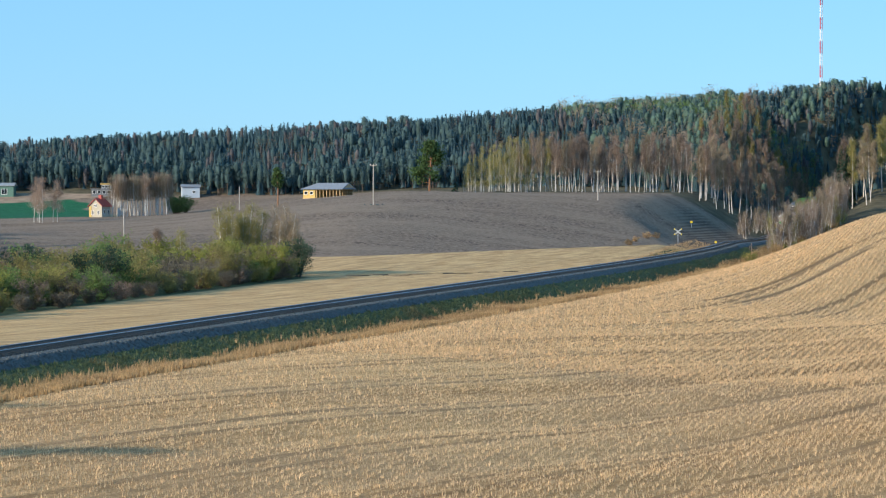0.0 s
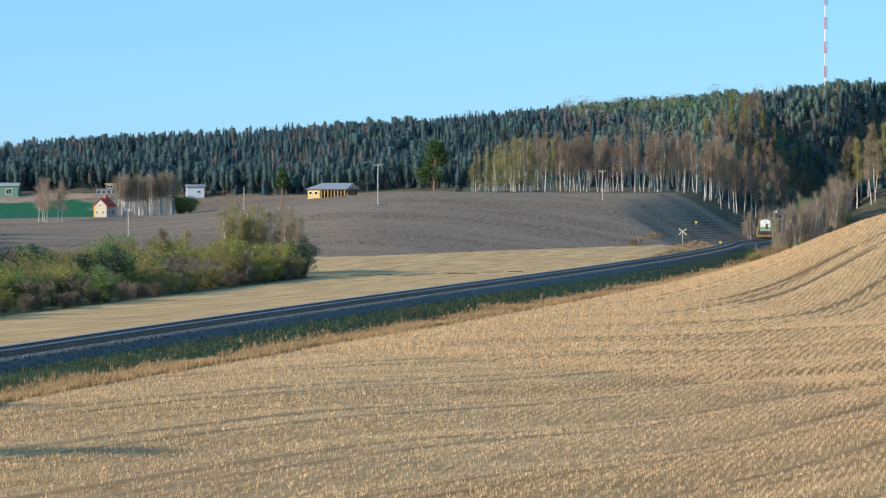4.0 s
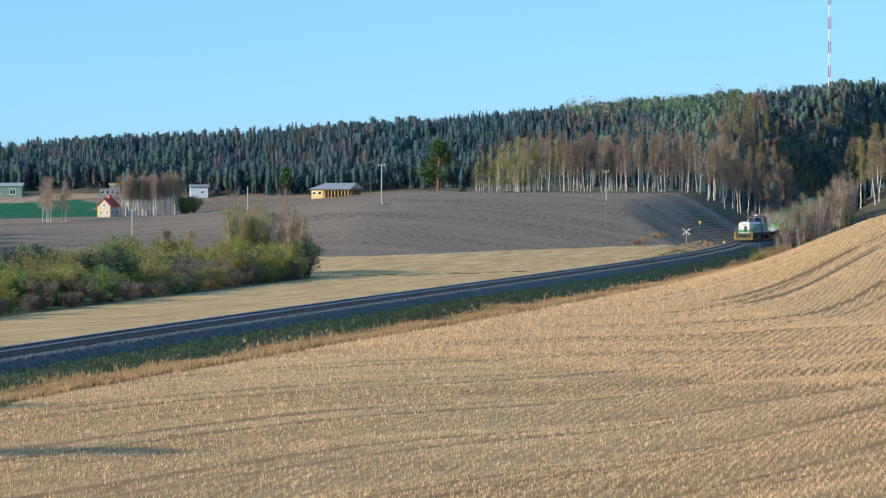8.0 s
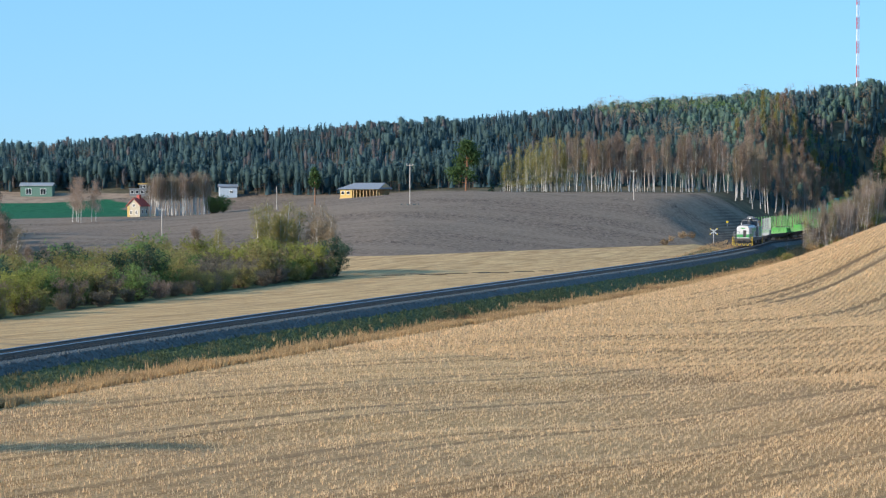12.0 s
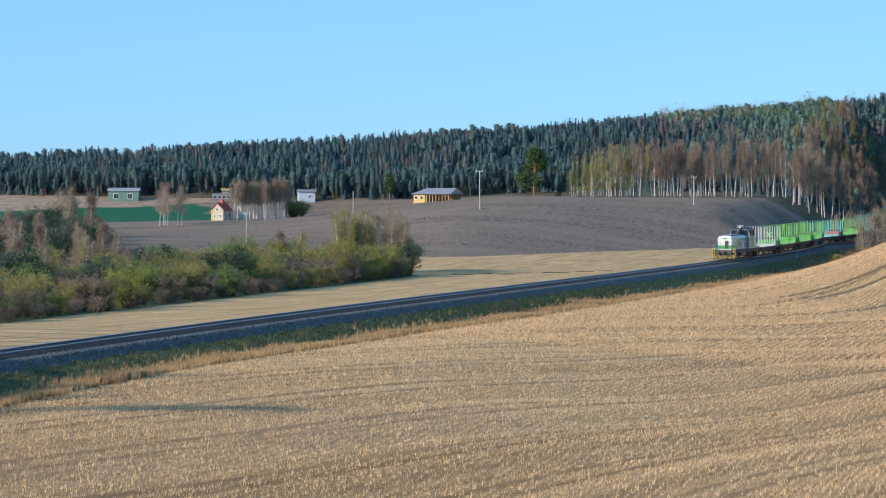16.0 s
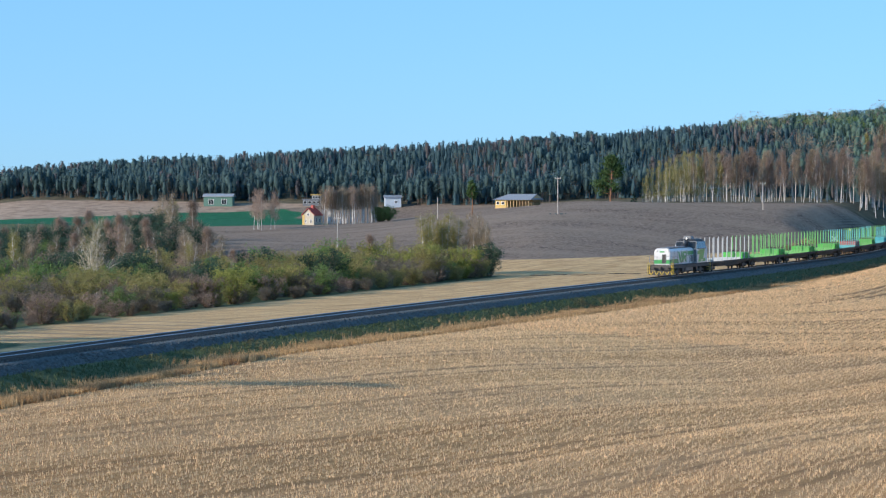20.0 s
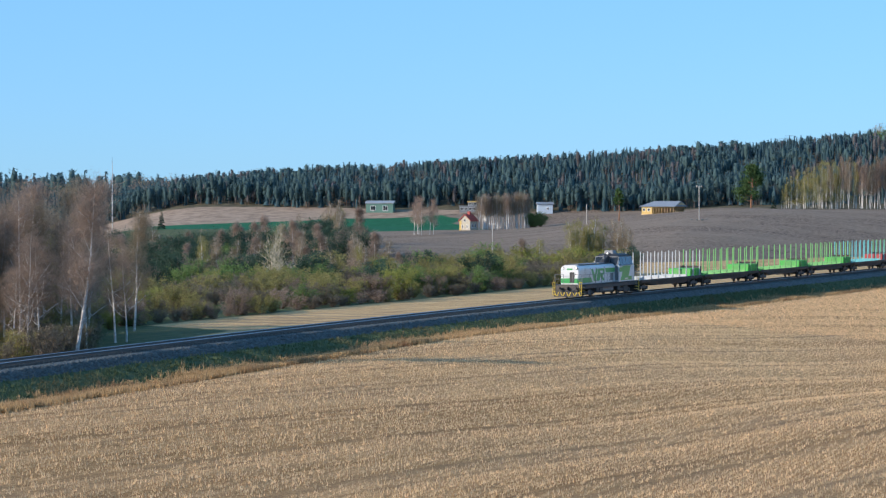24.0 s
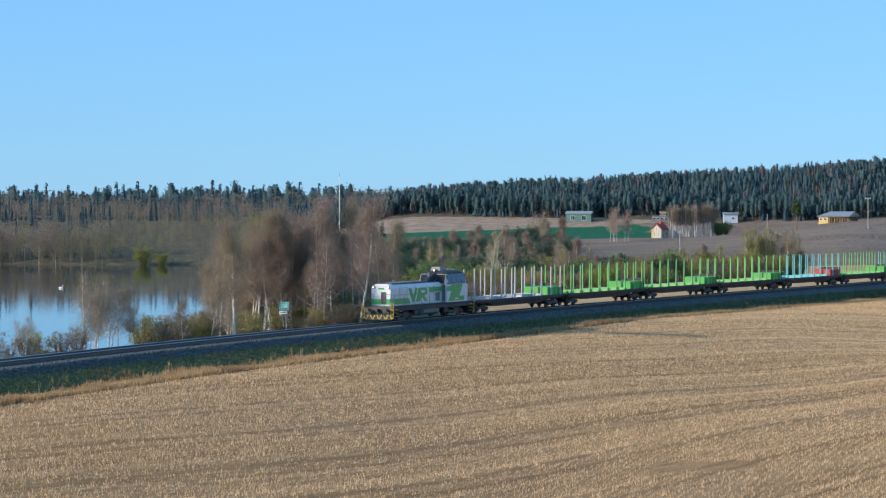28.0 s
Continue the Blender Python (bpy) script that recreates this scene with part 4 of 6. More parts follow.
for i in range(75):
    y = float(rng.uniform(362, 396))
    x = float(rng.uniform(-122, -58)) - 0.15 * (y - 362)
    if lake_depth(x, y) < -1:
        plant(dark[int(rng.choice(3, p=(0.62, 0.35, 0.03)))], x, y, rng.uniform(0.8, 1.35), rng.uniform(0, 6.28))
for i in range(12):
    y = float(rng.uniform(330, 420))
    x = float(rng.uniform(-125, -48)) - 0.1 * (y - 330)
    if lake_depth(x, y) < -2:
        plant(thin[int(rng.choice(3, p=(0.2, 0.4, 0.4)))], x, y, rng.uniform(0.9, 1.5), rng.uniform(0, 6.28))
for i in range(85):
    y = float(rng.uniform(296, 378))
    x = float(-0.144 * y - 3 - 44 * rng.uniform(0, 1))
    if lake_depth(x, y) < -2:
        plant(dark[int(rng.choice(3, p=(0.58, 0.38, 0.04)))], x, y, rng.uniform(0.8, 1.35), rng.uniform(0, 6.28))
for i in range(16):
    y = float(rng.uniform(300, 385))
    x = float(-0.144 * y - 3 - 38 * rng.uniform(0, 1))
    if lake_depth(x, y) < -2:
        plant(thin[int(rng.choice(3, p=(0.1, 0.45, 0.45)))], x, y, rng.uniform(1.0, 1.4), rng.uniform(0, 6.28))
plant(spruce("field_spruce", 4.6, 1.2, 173, label="small dark spruce at the edge of the low fields"), -114.5, 472)
for i in range(20):
    y = float(rng.uniform(222, 312))
    x = float(-0.1347 * (y + 29.5) - 1.5 - 42 * rng.uniform(0, 1) ** 1.3)
    if lake_depth(x, y) < -2:
        plant(thin[int(rng.choice(3, p=(0.15, 0.55, 0.3)))], x, y, rng.uniform(0.8, 1.2), rng.uniform(0, 6.28))
plant(birch("pale_willow", 7.0, 3.3, 160, "bud_green", "grey_bark", 4, 0.12, 2200, 0.4, 0.010, "broad old willow with pale bare branches", limbs=20, thick=1.8), -46.0, 216, 1.25)
plant(birch("dead_spruce", 7.6, 0.5, 161, "twig_red", "grey_bark", 1, 0.1, 300, 0.4, 0.03, "thin dead spruce above the bushes"), -76, 320)

# single trees on the ploughed hill
plant(pine("old_pine", 10.2, 3.0, 170, 0.2, "old pine with a broad green crown on the hill", 28, 5000), 14.6, 481)
plant(pine("thin_pine", 7.4, 1.0, 171, 0.5, "thin pine with a bare reddish trunk", 18, 1500), -12.9, 441)
plant(spruce("small_spruce", 3.6, 1.0, 172, label="small dark spruce at the edge of the wood"), 19.6, 483)
house_trees = [birch("yard_birch", 8.6, 2.6, 175 + i, "twig_red", thick=0.8, twigs=5200, length=0.6, width=0.013, first=0.25, stems=2, label="bare reddish birch near the yellow house", group="yard birches") for i in range(2)]
for x, y, k in ((-54.5, 447, 0), (-52.3, 449, 1), (-55.8, 450, 1)):
    plant(house_trees[k], x, y, rng.uniform(0.85, 1.05), rng.uniform(0, 6))
park = [birch("grove_birch", 7.8, 1.5, 180 + i, tw, twigs=1500, length=0.6, width=0.011, first=0.42, thick=1.35, label="slender bare birch with a white trunk in a dense row", group="birches of the hill grove") for i, tw in enumerate(("twig_brown", "twig_red", "bud_green"))]
for i in range(46):
    f = i / 45
    plant(park[int(rng.integers(2))], -44.5 + 10.8 * f + rng.uniform(-0.4, 0.4), 472 + 6 * f + rng.uniform(-3, 4), rng.uniform(0.85, 1.05), rng.uniform(0, 6))
for x, y in ((-32.6, 478), (-31.4, 480), (-33.4, 481)):
    plant(dark[2], x, y, 0.75, rng.uniform(0, 6))

# the wood on the hill's crest
wood_kinds = [birch("wood_birch", 11.6, 2.0, 200 + i, tw, stems=st, twigs=3200, length=0.55, width=0.018, thick=0.85, first=fi, label=lab, group="trees of the hill wood")
              for i, (tw, st, fi, lab) in enumerate((("bud_green", 2, 0.12, "budding greenish tree at the edge of the hill wood"), ("twig_brown", 1, 0.3, "bare brown birch with a pale trunk in the hill wood"),
                                                     ("twig_red", 1, 0.35, "bare reddish birch with a white trunk in the hill wood"), ("twig_red", 2, 0.3, "forked bare reddish birch in the hill wood")))]
for x, y in between(rng, 96, (21.5, 481), (75, 487), 20):
    f = (x - 21.5) / 53
    k = 0 if f < 0.2 or (f < 0.3 and rng.uniform() < 0.5) else int(rng.choice(4, p=(0.08, 0.27, 0.4, 0.25)))
    if 0.60 < f < 0.65 and rng.uniform() < 0.8:
        continue
    plant(wood_kinds[k], x, y, float(np.interp(f, (0, 0.06, 0.2, 1), (0.5, 0.72, 0.95, 1.0)) * rng.uniform(0.85, 1.08)), rng.uniform(0, 6))
# saplings and scrub on the knoll's edge before the bend
edge_kinds = [birch("sapling", 5.4, 0.9, 220 + i, tw, stems=st, thick=0.85, twigs=1500, length=0.4, width=0.014, first=0.12, label=lab, group="saplings by the bend") for i, (tw, st, lab) in
              enumerate((("twig_brown", 1, "slender bare sapling beside the railway bend"), ("twig_red", 2, "bare reddish sapling beside the railway bend"), ("bud_green", 2, "budding sapling beside the railway bend")))]
for i in range(105):
    y = float(rng.uniform(424, 540))
    plant(edge_kinds[int(rng.choice(3, p=(0.45, 0.4, 0.15)))], float(track_x(y)) + rng.uniform(4.0, 9.0), y, float(np.interp(y, (424, 434, 446, 540), (0.22, 0.6, 1.3, 1.9))) * rng.uniform(0.7, 1.1), rng.uniform(0, 6))
scrub = [shrub("verge_scrub", 1.5, 1.2, 230 + i, leaf, 2500, 0.05, 10, lab, "scrub on the verge") for i, (leaf, lab) in enumerate((("leaf_yellow", "low yellow-green scrub on the verge"), ("dry_grass", "low dry brown scrub on the verge")))]
for i in range(60):
    y = float(rng.uniform(360, 520))
    plant(scrub[1 if rng.uniform() < 0.75 else 0], float(track_x(y)) + rng.uniform(5.5, 8.5), y, rng.uniform(0.5, 1.2), rng.uniform(0, 6))
for x, y in ((44.5, 398), (47.0, 405), (42.8, 392), (49.0, 408)):
    plant(scrub[1], x, y, rng.uniform(0.6, 1.0), rng.uniform(0, 6))
plant(scrub[0], float(track_x(436)) + 6.5, 436, 1.1)
plant(scrub[0], float(track_x(505)) + 7.0, 505, 2.4)
plant(scrub[0], float(track_x(511)) + 8.0, 511, 2.0)
# the woods behind the bend
right_kinds = [birch("forest_birch", 14.5, 2.0, 240 + i, tw, twigs=4200, length=0.6, width=0.026, first=0.35, label=lab, group="birches behind the bend") for i, (tw, lab) in
               enumerate((("bud_green", "tall birch with yellowish buds behind the bend"), ("twig_brown", "tall bare birch with a white trunk behind the bend"), ("twig_red", "tall bare reddish birch behind the bend")))]
for i in range(80):
    y = float(rng.uniform(548, 610))
    plant(right_kinds[int(rng.choice(3, p=(0.55, 0.35, 0.1)))], float(track_x(y)) + rng.uniform(7, 56), y, rng.uniform(0.9, 1.15), rng.uniform(0, 6))
for i in range(40):
    y = float(rng.uniform(500, 570))
    plant(right_kinds[2 if rng.uniform() < 0.7 else 1], float(track_x(y)) - rng.uniform(5, 22), y, rng.uniform(0.6, 0.8), rng.uniform(0, 6))
for i in range(70):
    y = float(rng.uniform(560, 618))
    plant(right_kinds[int(rng.choice(3, p=(0.35, 0.35, 0.3)))], float(track_x(y)) - rng.uniform(5, 26), y, rng.uniform(0.45, 0.75), rng.uniform(0, 6))
for i in range(50):
    y = float(rng.uniform(468, 535))
    plant(edge_kinds[int(rng.choice(3, p=(0.55, 0.4, 0.05)))], float(track_x(y)) - rng.uniform(4.0, 7.5), y, rng.uniform(0.4, 1.0), rng.uniform(0, 6))
tall = spruce("tall_spruce", 16.0, 2.6, 250, label="tall dark spruce behind the bend", group="spruces behind the bend")
for x, y, sc in ((108.2, 560, 1.0), (111.0, 566, 0.95), (112.5, 575, 0.9)):
    plant(tall, x, y, sc)


# ---------------- far woods ----------------
def forest(name, spots, low, high, kind, material, label, seed, k=130, fine=1.0):
    """A far wood as one body of small trees: loose tufts round a stem for birch, or bare stems alone."""
    rng = np.random.default_rng(seed)
    P = np.array(spots)
    n = len(P)
    h = rng.uniform(low, high, n) * rng.choice((1.0, 1.0, 1.15, 0.8), n)
    base = np.stack([P[:, 0], P[:, 1], land(P[:, 0], P[:, 1]) - 0.2], -1)
    if kind == "stems":
        wide = np.stack([h * 0.010, 0 * h, 0 * h], -1)
        V = np.stack([base - wide, base + wide, base + np.stack([0 * h, 0 * h, h], -1)], 1).reshape(-1, 3)
    else:
        u = np.clip(rng.normal(0, 1, (n, k, 3)), -1.6, 1.6) * (h[:, None, None] * np.array((0.12, 0.12, 0.19))) + base[:, None, :] + np.array((0, 0, 0.6)) * h[:, None, None]
        d1 = rng.normal(0, 1, (n, k, 3)) * h[:, None, None] * 0.020 * fine
        d2 = rng.normal(0, 1, (n, k, 3)) * h[:, None, None] * 0.016 * fine
        leaves = np.stack([u - d1, u + d1 + d2, u + d1 * 0.3 - d2], 2).reshape(-1, 3)
        wide = np.stack([h * 0.012, 0 * h, 0 * h], -1)
        stems = np.stack([base - wide, base + wide, base + np.stack([0 * h, 0 * h, h * 0.85], -1)], 1).reshape(-1, 3)
        V = np.concatenate([leaves, stems])
    return many(name, V, np.arange(len(V)).reshape(-1, 3), material, label, "forest")


def wood_spots(rng, n, x0, x1, y0, y1, where):
    out = []
    while len(out) < n:
        x, y = rng.uniform(x0, x1), rng.uniform(y0, y1)
        if where(x, y):
            out.append((x, y))
    return out


def crowns(name, spots, low, high, shape, wide, material, label, seed, sides=6, rings=5, sprigs=72):
    """A far wood as one body of crowns, each a dark core under many sprays: tapering spruces, or the blunt heads of pines and birches."""
    rng = np.random.default_rng(seed)
    P = np.array(spots)
    n = len(P)
    h = rng.uniform(low, high, n) * rng.choice((1.0, 0.92, 1.08, 0.8), n)
    z0 = land(P[:, 0], np.clip(P[:, 1], -420, 800)) - 0.2
    foot = {"spruce": 0.05, "pine": 0.42, "round": 0.25}[shape]
    f = np.linspace(foot, 0.96, rings)
    if shape == "spruce":
        r = (1.02 - f) ** 0.8 * np.where(np.arange(rings) % 2, 0.8, 1.12)
    else:
        r = np.sqrt(np.clip(1 - ((f - 0.5 - foot / 2) / (0.53 - foot / 2)) ** 2, 0.03, 1))
    girth = wide * rng.uniform(0.8, 1.25, (n, 1))
    a = (np.arange(sides) / sides * 2 * np.pi)[None, None, :] + rng.uniform(0, 2 * np.pi, (n, rings, 1)) * 0.3 + rng.uniform(-0.25, 0.25, (n, rings, sides))
    rad = h[:, None, None] * (0.72 * girth[:, :, None]) * r[None, :, None] * rng.uniform(0.75, 1.15, (n, rings, sides))
    lean = rng.normal(0, 0.02, (n, 2, 1, 1)) * h[:, None, None, None] * f[None, None, :, None]
    x = P[:, 0, None, None] + np.cos(a) * rad + lean[:, 0]
    y = P[:, 1, None, None] + np.sin(a) * rad + lean[:, 1]
    z = z0[:, None, None] + h[:, None, None] * (f[None, :, None] + rng.uniform(-0.045, 0.045, (n, rings, sides)))
    ring = np.stack([x, y, z], -1).reshape(n, -1, 3)
    tip = np.stack([P[:, 0], P[:, 1], z0 + h * 1.02], -1)[:, None, :]
    V = np.concatenate([ring, tip], 1)
    tris = []
    for j in range(rings - 1):
        for k in range(sides):
            p, q = j * sides + k, j * sides + (k + 1) % sides
            tris += [(p, q, q + sides), (p, q + sides, p + sides)]
    top = (rings - 1) * sides
    tris += [(top + k, top + (k + 1) % sides, rings * sides) for k in range(sides)]
    F = np.array(tris)[None] + (rings * sides + 1) * np.arange(n)[:, None, None]
    # sprays on the crown's surface, drooping on spruces and upright on the others
    g = foot + (1.02 - foot) * rng.uniform(0, 1, (n, sprigs)) ** (1.15 if shape == "spruce" else 0.9)
    rr = np.interp(g, f, r if shape != "spruce" else (1.02 - f) ** 0.8) * girth * h[:, None] * rng.uniform(0.7, 1.15, (n, sprigs))
    b = rng.uniform(0, 2 * np.pi, (n, sprigs))
    size = h[:, None] * rng.uniform(0.03, 0.07, (n, sprigs))
    c, d = np.cos(b), np.sin(b)
    at = np.stack([P[:, 0, None] + c * rr, P[:, 1, None] + d * rr, z0[:, None] + g * h[:, None]], -1)
    side = np.stack([-d, c, rng.uniform(-0.3, 0.3, (n, sprigs))], -1) * (0.62 * size)[..., None]
    drop = -0.55 if shape == "spruce" else 0.7
    reach = np.stack([c * 0.8, d * 0.8, drop + rng.uniform(-0.4, 0.4, (n, sprigs))], -1) * size[..., None]
    T = np.stack([at - side, at + side, at + reach], 2).reshape(-1, 3)
    V, F = V.reshape(-1, 3), F.reshape(-1, 3)
    F = np.concatenate([F, len(V) + np.arange(len(T)).reshape(-1, 3)])
    return many(name, np.concatenate([V, T]), F, material, label, "forest")


front = lambda x: float(np.interp(x, (-330, -150, -100, -75, -50, -20, 0, 20, 55, 76), (600, 556, 545, 540, 535, 530, 522, 520, 530, 507))) + 4 * math.sin(x * 0.09)
hill_side = lambda x, y: x > -0.27 * (y + 90) + 16 and y > front(x) and (x < float(track_x(y)) or y > 575) and abs(x - float(track_x(y))) > (8 if y < 560 else 4) and y < np.interp(x, (40, 120), (650, 720))
stand = lambda x, y, k: math.sin(x * 0.11 + k) + math.sin(y * 0.13 + 2 * k) + 0.6 * math.sin(x * 0.31 - y * 0.2 + k)
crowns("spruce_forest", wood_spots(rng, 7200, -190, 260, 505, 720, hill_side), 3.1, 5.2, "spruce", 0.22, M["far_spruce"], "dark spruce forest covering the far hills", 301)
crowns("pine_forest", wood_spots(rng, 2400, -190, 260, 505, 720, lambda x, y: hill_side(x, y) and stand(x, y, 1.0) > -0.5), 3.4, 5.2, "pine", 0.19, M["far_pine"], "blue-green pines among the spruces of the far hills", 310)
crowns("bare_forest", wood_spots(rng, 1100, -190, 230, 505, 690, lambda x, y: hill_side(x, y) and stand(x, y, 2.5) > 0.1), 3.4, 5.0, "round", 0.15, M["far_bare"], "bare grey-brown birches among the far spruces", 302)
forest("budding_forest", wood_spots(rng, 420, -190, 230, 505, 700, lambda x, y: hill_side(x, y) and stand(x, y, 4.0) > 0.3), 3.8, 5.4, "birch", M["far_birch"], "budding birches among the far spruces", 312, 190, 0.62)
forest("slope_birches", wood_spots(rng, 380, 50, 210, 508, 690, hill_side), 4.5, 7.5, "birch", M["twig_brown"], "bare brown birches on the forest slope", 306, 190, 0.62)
crowns("mixed_slope", wood_spots(rng, 1500, 52, 230, 515, 700, lambda x, y: hill_side(x, y) and stand(x, y, 5.0) > -0.4), 3.6, 5.6, "pine", 0.19, M["pale_hazy_pine"], "lighter green pines on the forest slope, paled with haze", 317)
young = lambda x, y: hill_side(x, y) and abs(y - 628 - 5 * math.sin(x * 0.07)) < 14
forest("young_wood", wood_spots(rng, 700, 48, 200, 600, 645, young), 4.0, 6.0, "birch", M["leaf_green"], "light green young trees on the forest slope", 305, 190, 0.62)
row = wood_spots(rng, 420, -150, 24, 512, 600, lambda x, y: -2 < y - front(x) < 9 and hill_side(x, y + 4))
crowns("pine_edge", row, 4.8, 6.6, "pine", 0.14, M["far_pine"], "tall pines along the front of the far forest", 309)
forest("pine_stems", row, 4.2, 5.2, "stems", M["bark"], "dark bare stems along the front of the far forest", 309)
# round the lake: birches on the shore with a gap for a field, the spruce hills far behind
shore = lambda x, y: lake_depth(x, y) < -1 and x < -140 - 0.1 * (y - 400)
gap = lambda x, y: -0.318 < (x - 10.5) / (y + 136.6) < -0.262
forest("shore_birches", wood_spots(rng, 520, -330, -130, 507, 545, lambda x, y: shore(x, y) and not gap(x, y)), 6.5, 10.5, "birch", M["far_birch"], "bare brown birches along the far lake shore", 303, 420, 0.5)
forest("shore_thicket", wood_spots(rng, 130, -330, -130, 507, 545, lambda x, y: shore(x, y) and not gap(x, y)), 4.0, 9.0, "birch", M["bud_green"], "budding trees along the far lake shore", 307, 300, 0.55)
forest("shore_scrub", wood_spots(rng, 260, -330, -130, 506, 520, shore), 1.2, 2.4, "birch", M["bush_grey"], "low brown scrub along the far lake shore", 308, 160, 0.9)
back = lambda x, y: x < -0.20 * (y + 90)
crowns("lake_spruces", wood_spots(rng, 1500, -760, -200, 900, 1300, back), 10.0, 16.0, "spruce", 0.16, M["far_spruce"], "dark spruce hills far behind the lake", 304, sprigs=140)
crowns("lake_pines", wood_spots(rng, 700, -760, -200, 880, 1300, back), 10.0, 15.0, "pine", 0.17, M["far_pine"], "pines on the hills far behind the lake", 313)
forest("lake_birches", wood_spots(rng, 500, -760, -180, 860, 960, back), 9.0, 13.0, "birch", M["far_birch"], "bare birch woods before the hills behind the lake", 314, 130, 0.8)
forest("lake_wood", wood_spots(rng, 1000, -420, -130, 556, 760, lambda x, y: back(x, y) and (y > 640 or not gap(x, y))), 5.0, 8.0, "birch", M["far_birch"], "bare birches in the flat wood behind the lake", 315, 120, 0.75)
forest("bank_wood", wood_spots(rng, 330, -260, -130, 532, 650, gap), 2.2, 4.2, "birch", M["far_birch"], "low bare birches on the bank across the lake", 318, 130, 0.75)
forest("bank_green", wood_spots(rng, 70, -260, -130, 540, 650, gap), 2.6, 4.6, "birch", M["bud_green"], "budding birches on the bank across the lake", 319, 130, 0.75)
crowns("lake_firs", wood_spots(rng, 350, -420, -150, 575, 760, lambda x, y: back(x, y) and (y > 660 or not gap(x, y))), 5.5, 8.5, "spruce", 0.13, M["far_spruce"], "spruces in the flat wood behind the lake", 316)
plant(belt_kinds[0], -186, 507.5, 1.5)
plant(belt_kinds[0], -181, 508, 1.1)
tidy()


# ---------------- houses, poles, signs ----------------
def gable_house(name, label, x, y, turn, w, d, wall_h, roof_h, wall, roof, over=0.25, windows=(), chimney=None, gable_mat=None):
    """A small house: walls, a gabled roof with eaves, windows with frames, a chimney. Its ridge runs along local x."""
    root = thing(name, label, "house", m=Matrix.Translation((x, y, height(x, y) - 0.1)) @ Matrix.Rotation(radians(turn), 4, "Z"))
    g = Geo().prism(((-d / 2, -0.6), (d / 2, -0.6), (d / 2, wall_h), (0, wall_h + roof_h), (-d / 2, wall_h)), "x", -w / 2, w / 2)
    part("wall", g, wall, root)
    e = over
    sl = roof_h / (d / 2)
    for sgn in (-1, 1):
        ys = (0, sgn * (d / 2 + e))
        zs = (wall_h + roof_h, wall_h - sl * e)
        r = Geo().prism(((ys[0], zs[0] + 0.02), (ys[1], zs[1] + 0.02), (ys[1], zs[1] + 0.16), (ys[0], zs[0] + 0.16)), "x", -w / 2 - e, w / 2 + e)
        part("roof", r, roof, root)
    if gable_mat:
        for sgn in (-1, 1):
            xx = sgn * (w / 2 + 0.012)
            part("gable", Geo().prism(((-d / 2 + 0.1, wall_h), (d / 2 - 0.1, wall_h), (0, wall_h + roof_h - 0.08)), "x", min(xx, xx - sgn * 0.01), max(xx, xx + sgn * 0.02)), gable_mat, root)
    for face, u, z, ww, hh in windows:
        # face: f front (-y), b back, l left end (-x), r right end
        def slab(t0, t1, a, b, c, dd):
            if face in "fb":
                q = -1 if face == "f" else 1
                return Geo().box(a, b, min(q * (d / 2 + t0), q * (d / 2 + t1)), max(q * (d / 2 + t0), q * (d / 2 + t1)), c, dd)
            q = -1 if face == "l" else 1
            return Geo().box(min(q * (w / 2 + t0), q * (w / 2 + t1)), max(q * (w / 2 + t0), q * (w / 2 + t1)), a, b, c, dd)
        win = part("window", slab(-0.02, 0.05, u - ww / 2, u + ww / 2, z, z + hh), M["white_paint"], root)
        part("pane", slab(-0.01, 0.06, u - ww / 2 + 0.07, u - 0.03, z + 0.07, z + hh - 0.07), M["glass"], win)
        part("pane", slab(-0.01, 0.06, u + 0.03, u + ww / 2 - 0.07, z + 0.07, z + hh - 0.07), M["glass"], win)
    if chimney:
        part("chimney", Geo().box(chimney - 0.35, chimney + 0.35, -0.3, 0.3, wall_h + roof_h * 0.5, wall_h + roof_h + 0.75), roof, root)
    return root


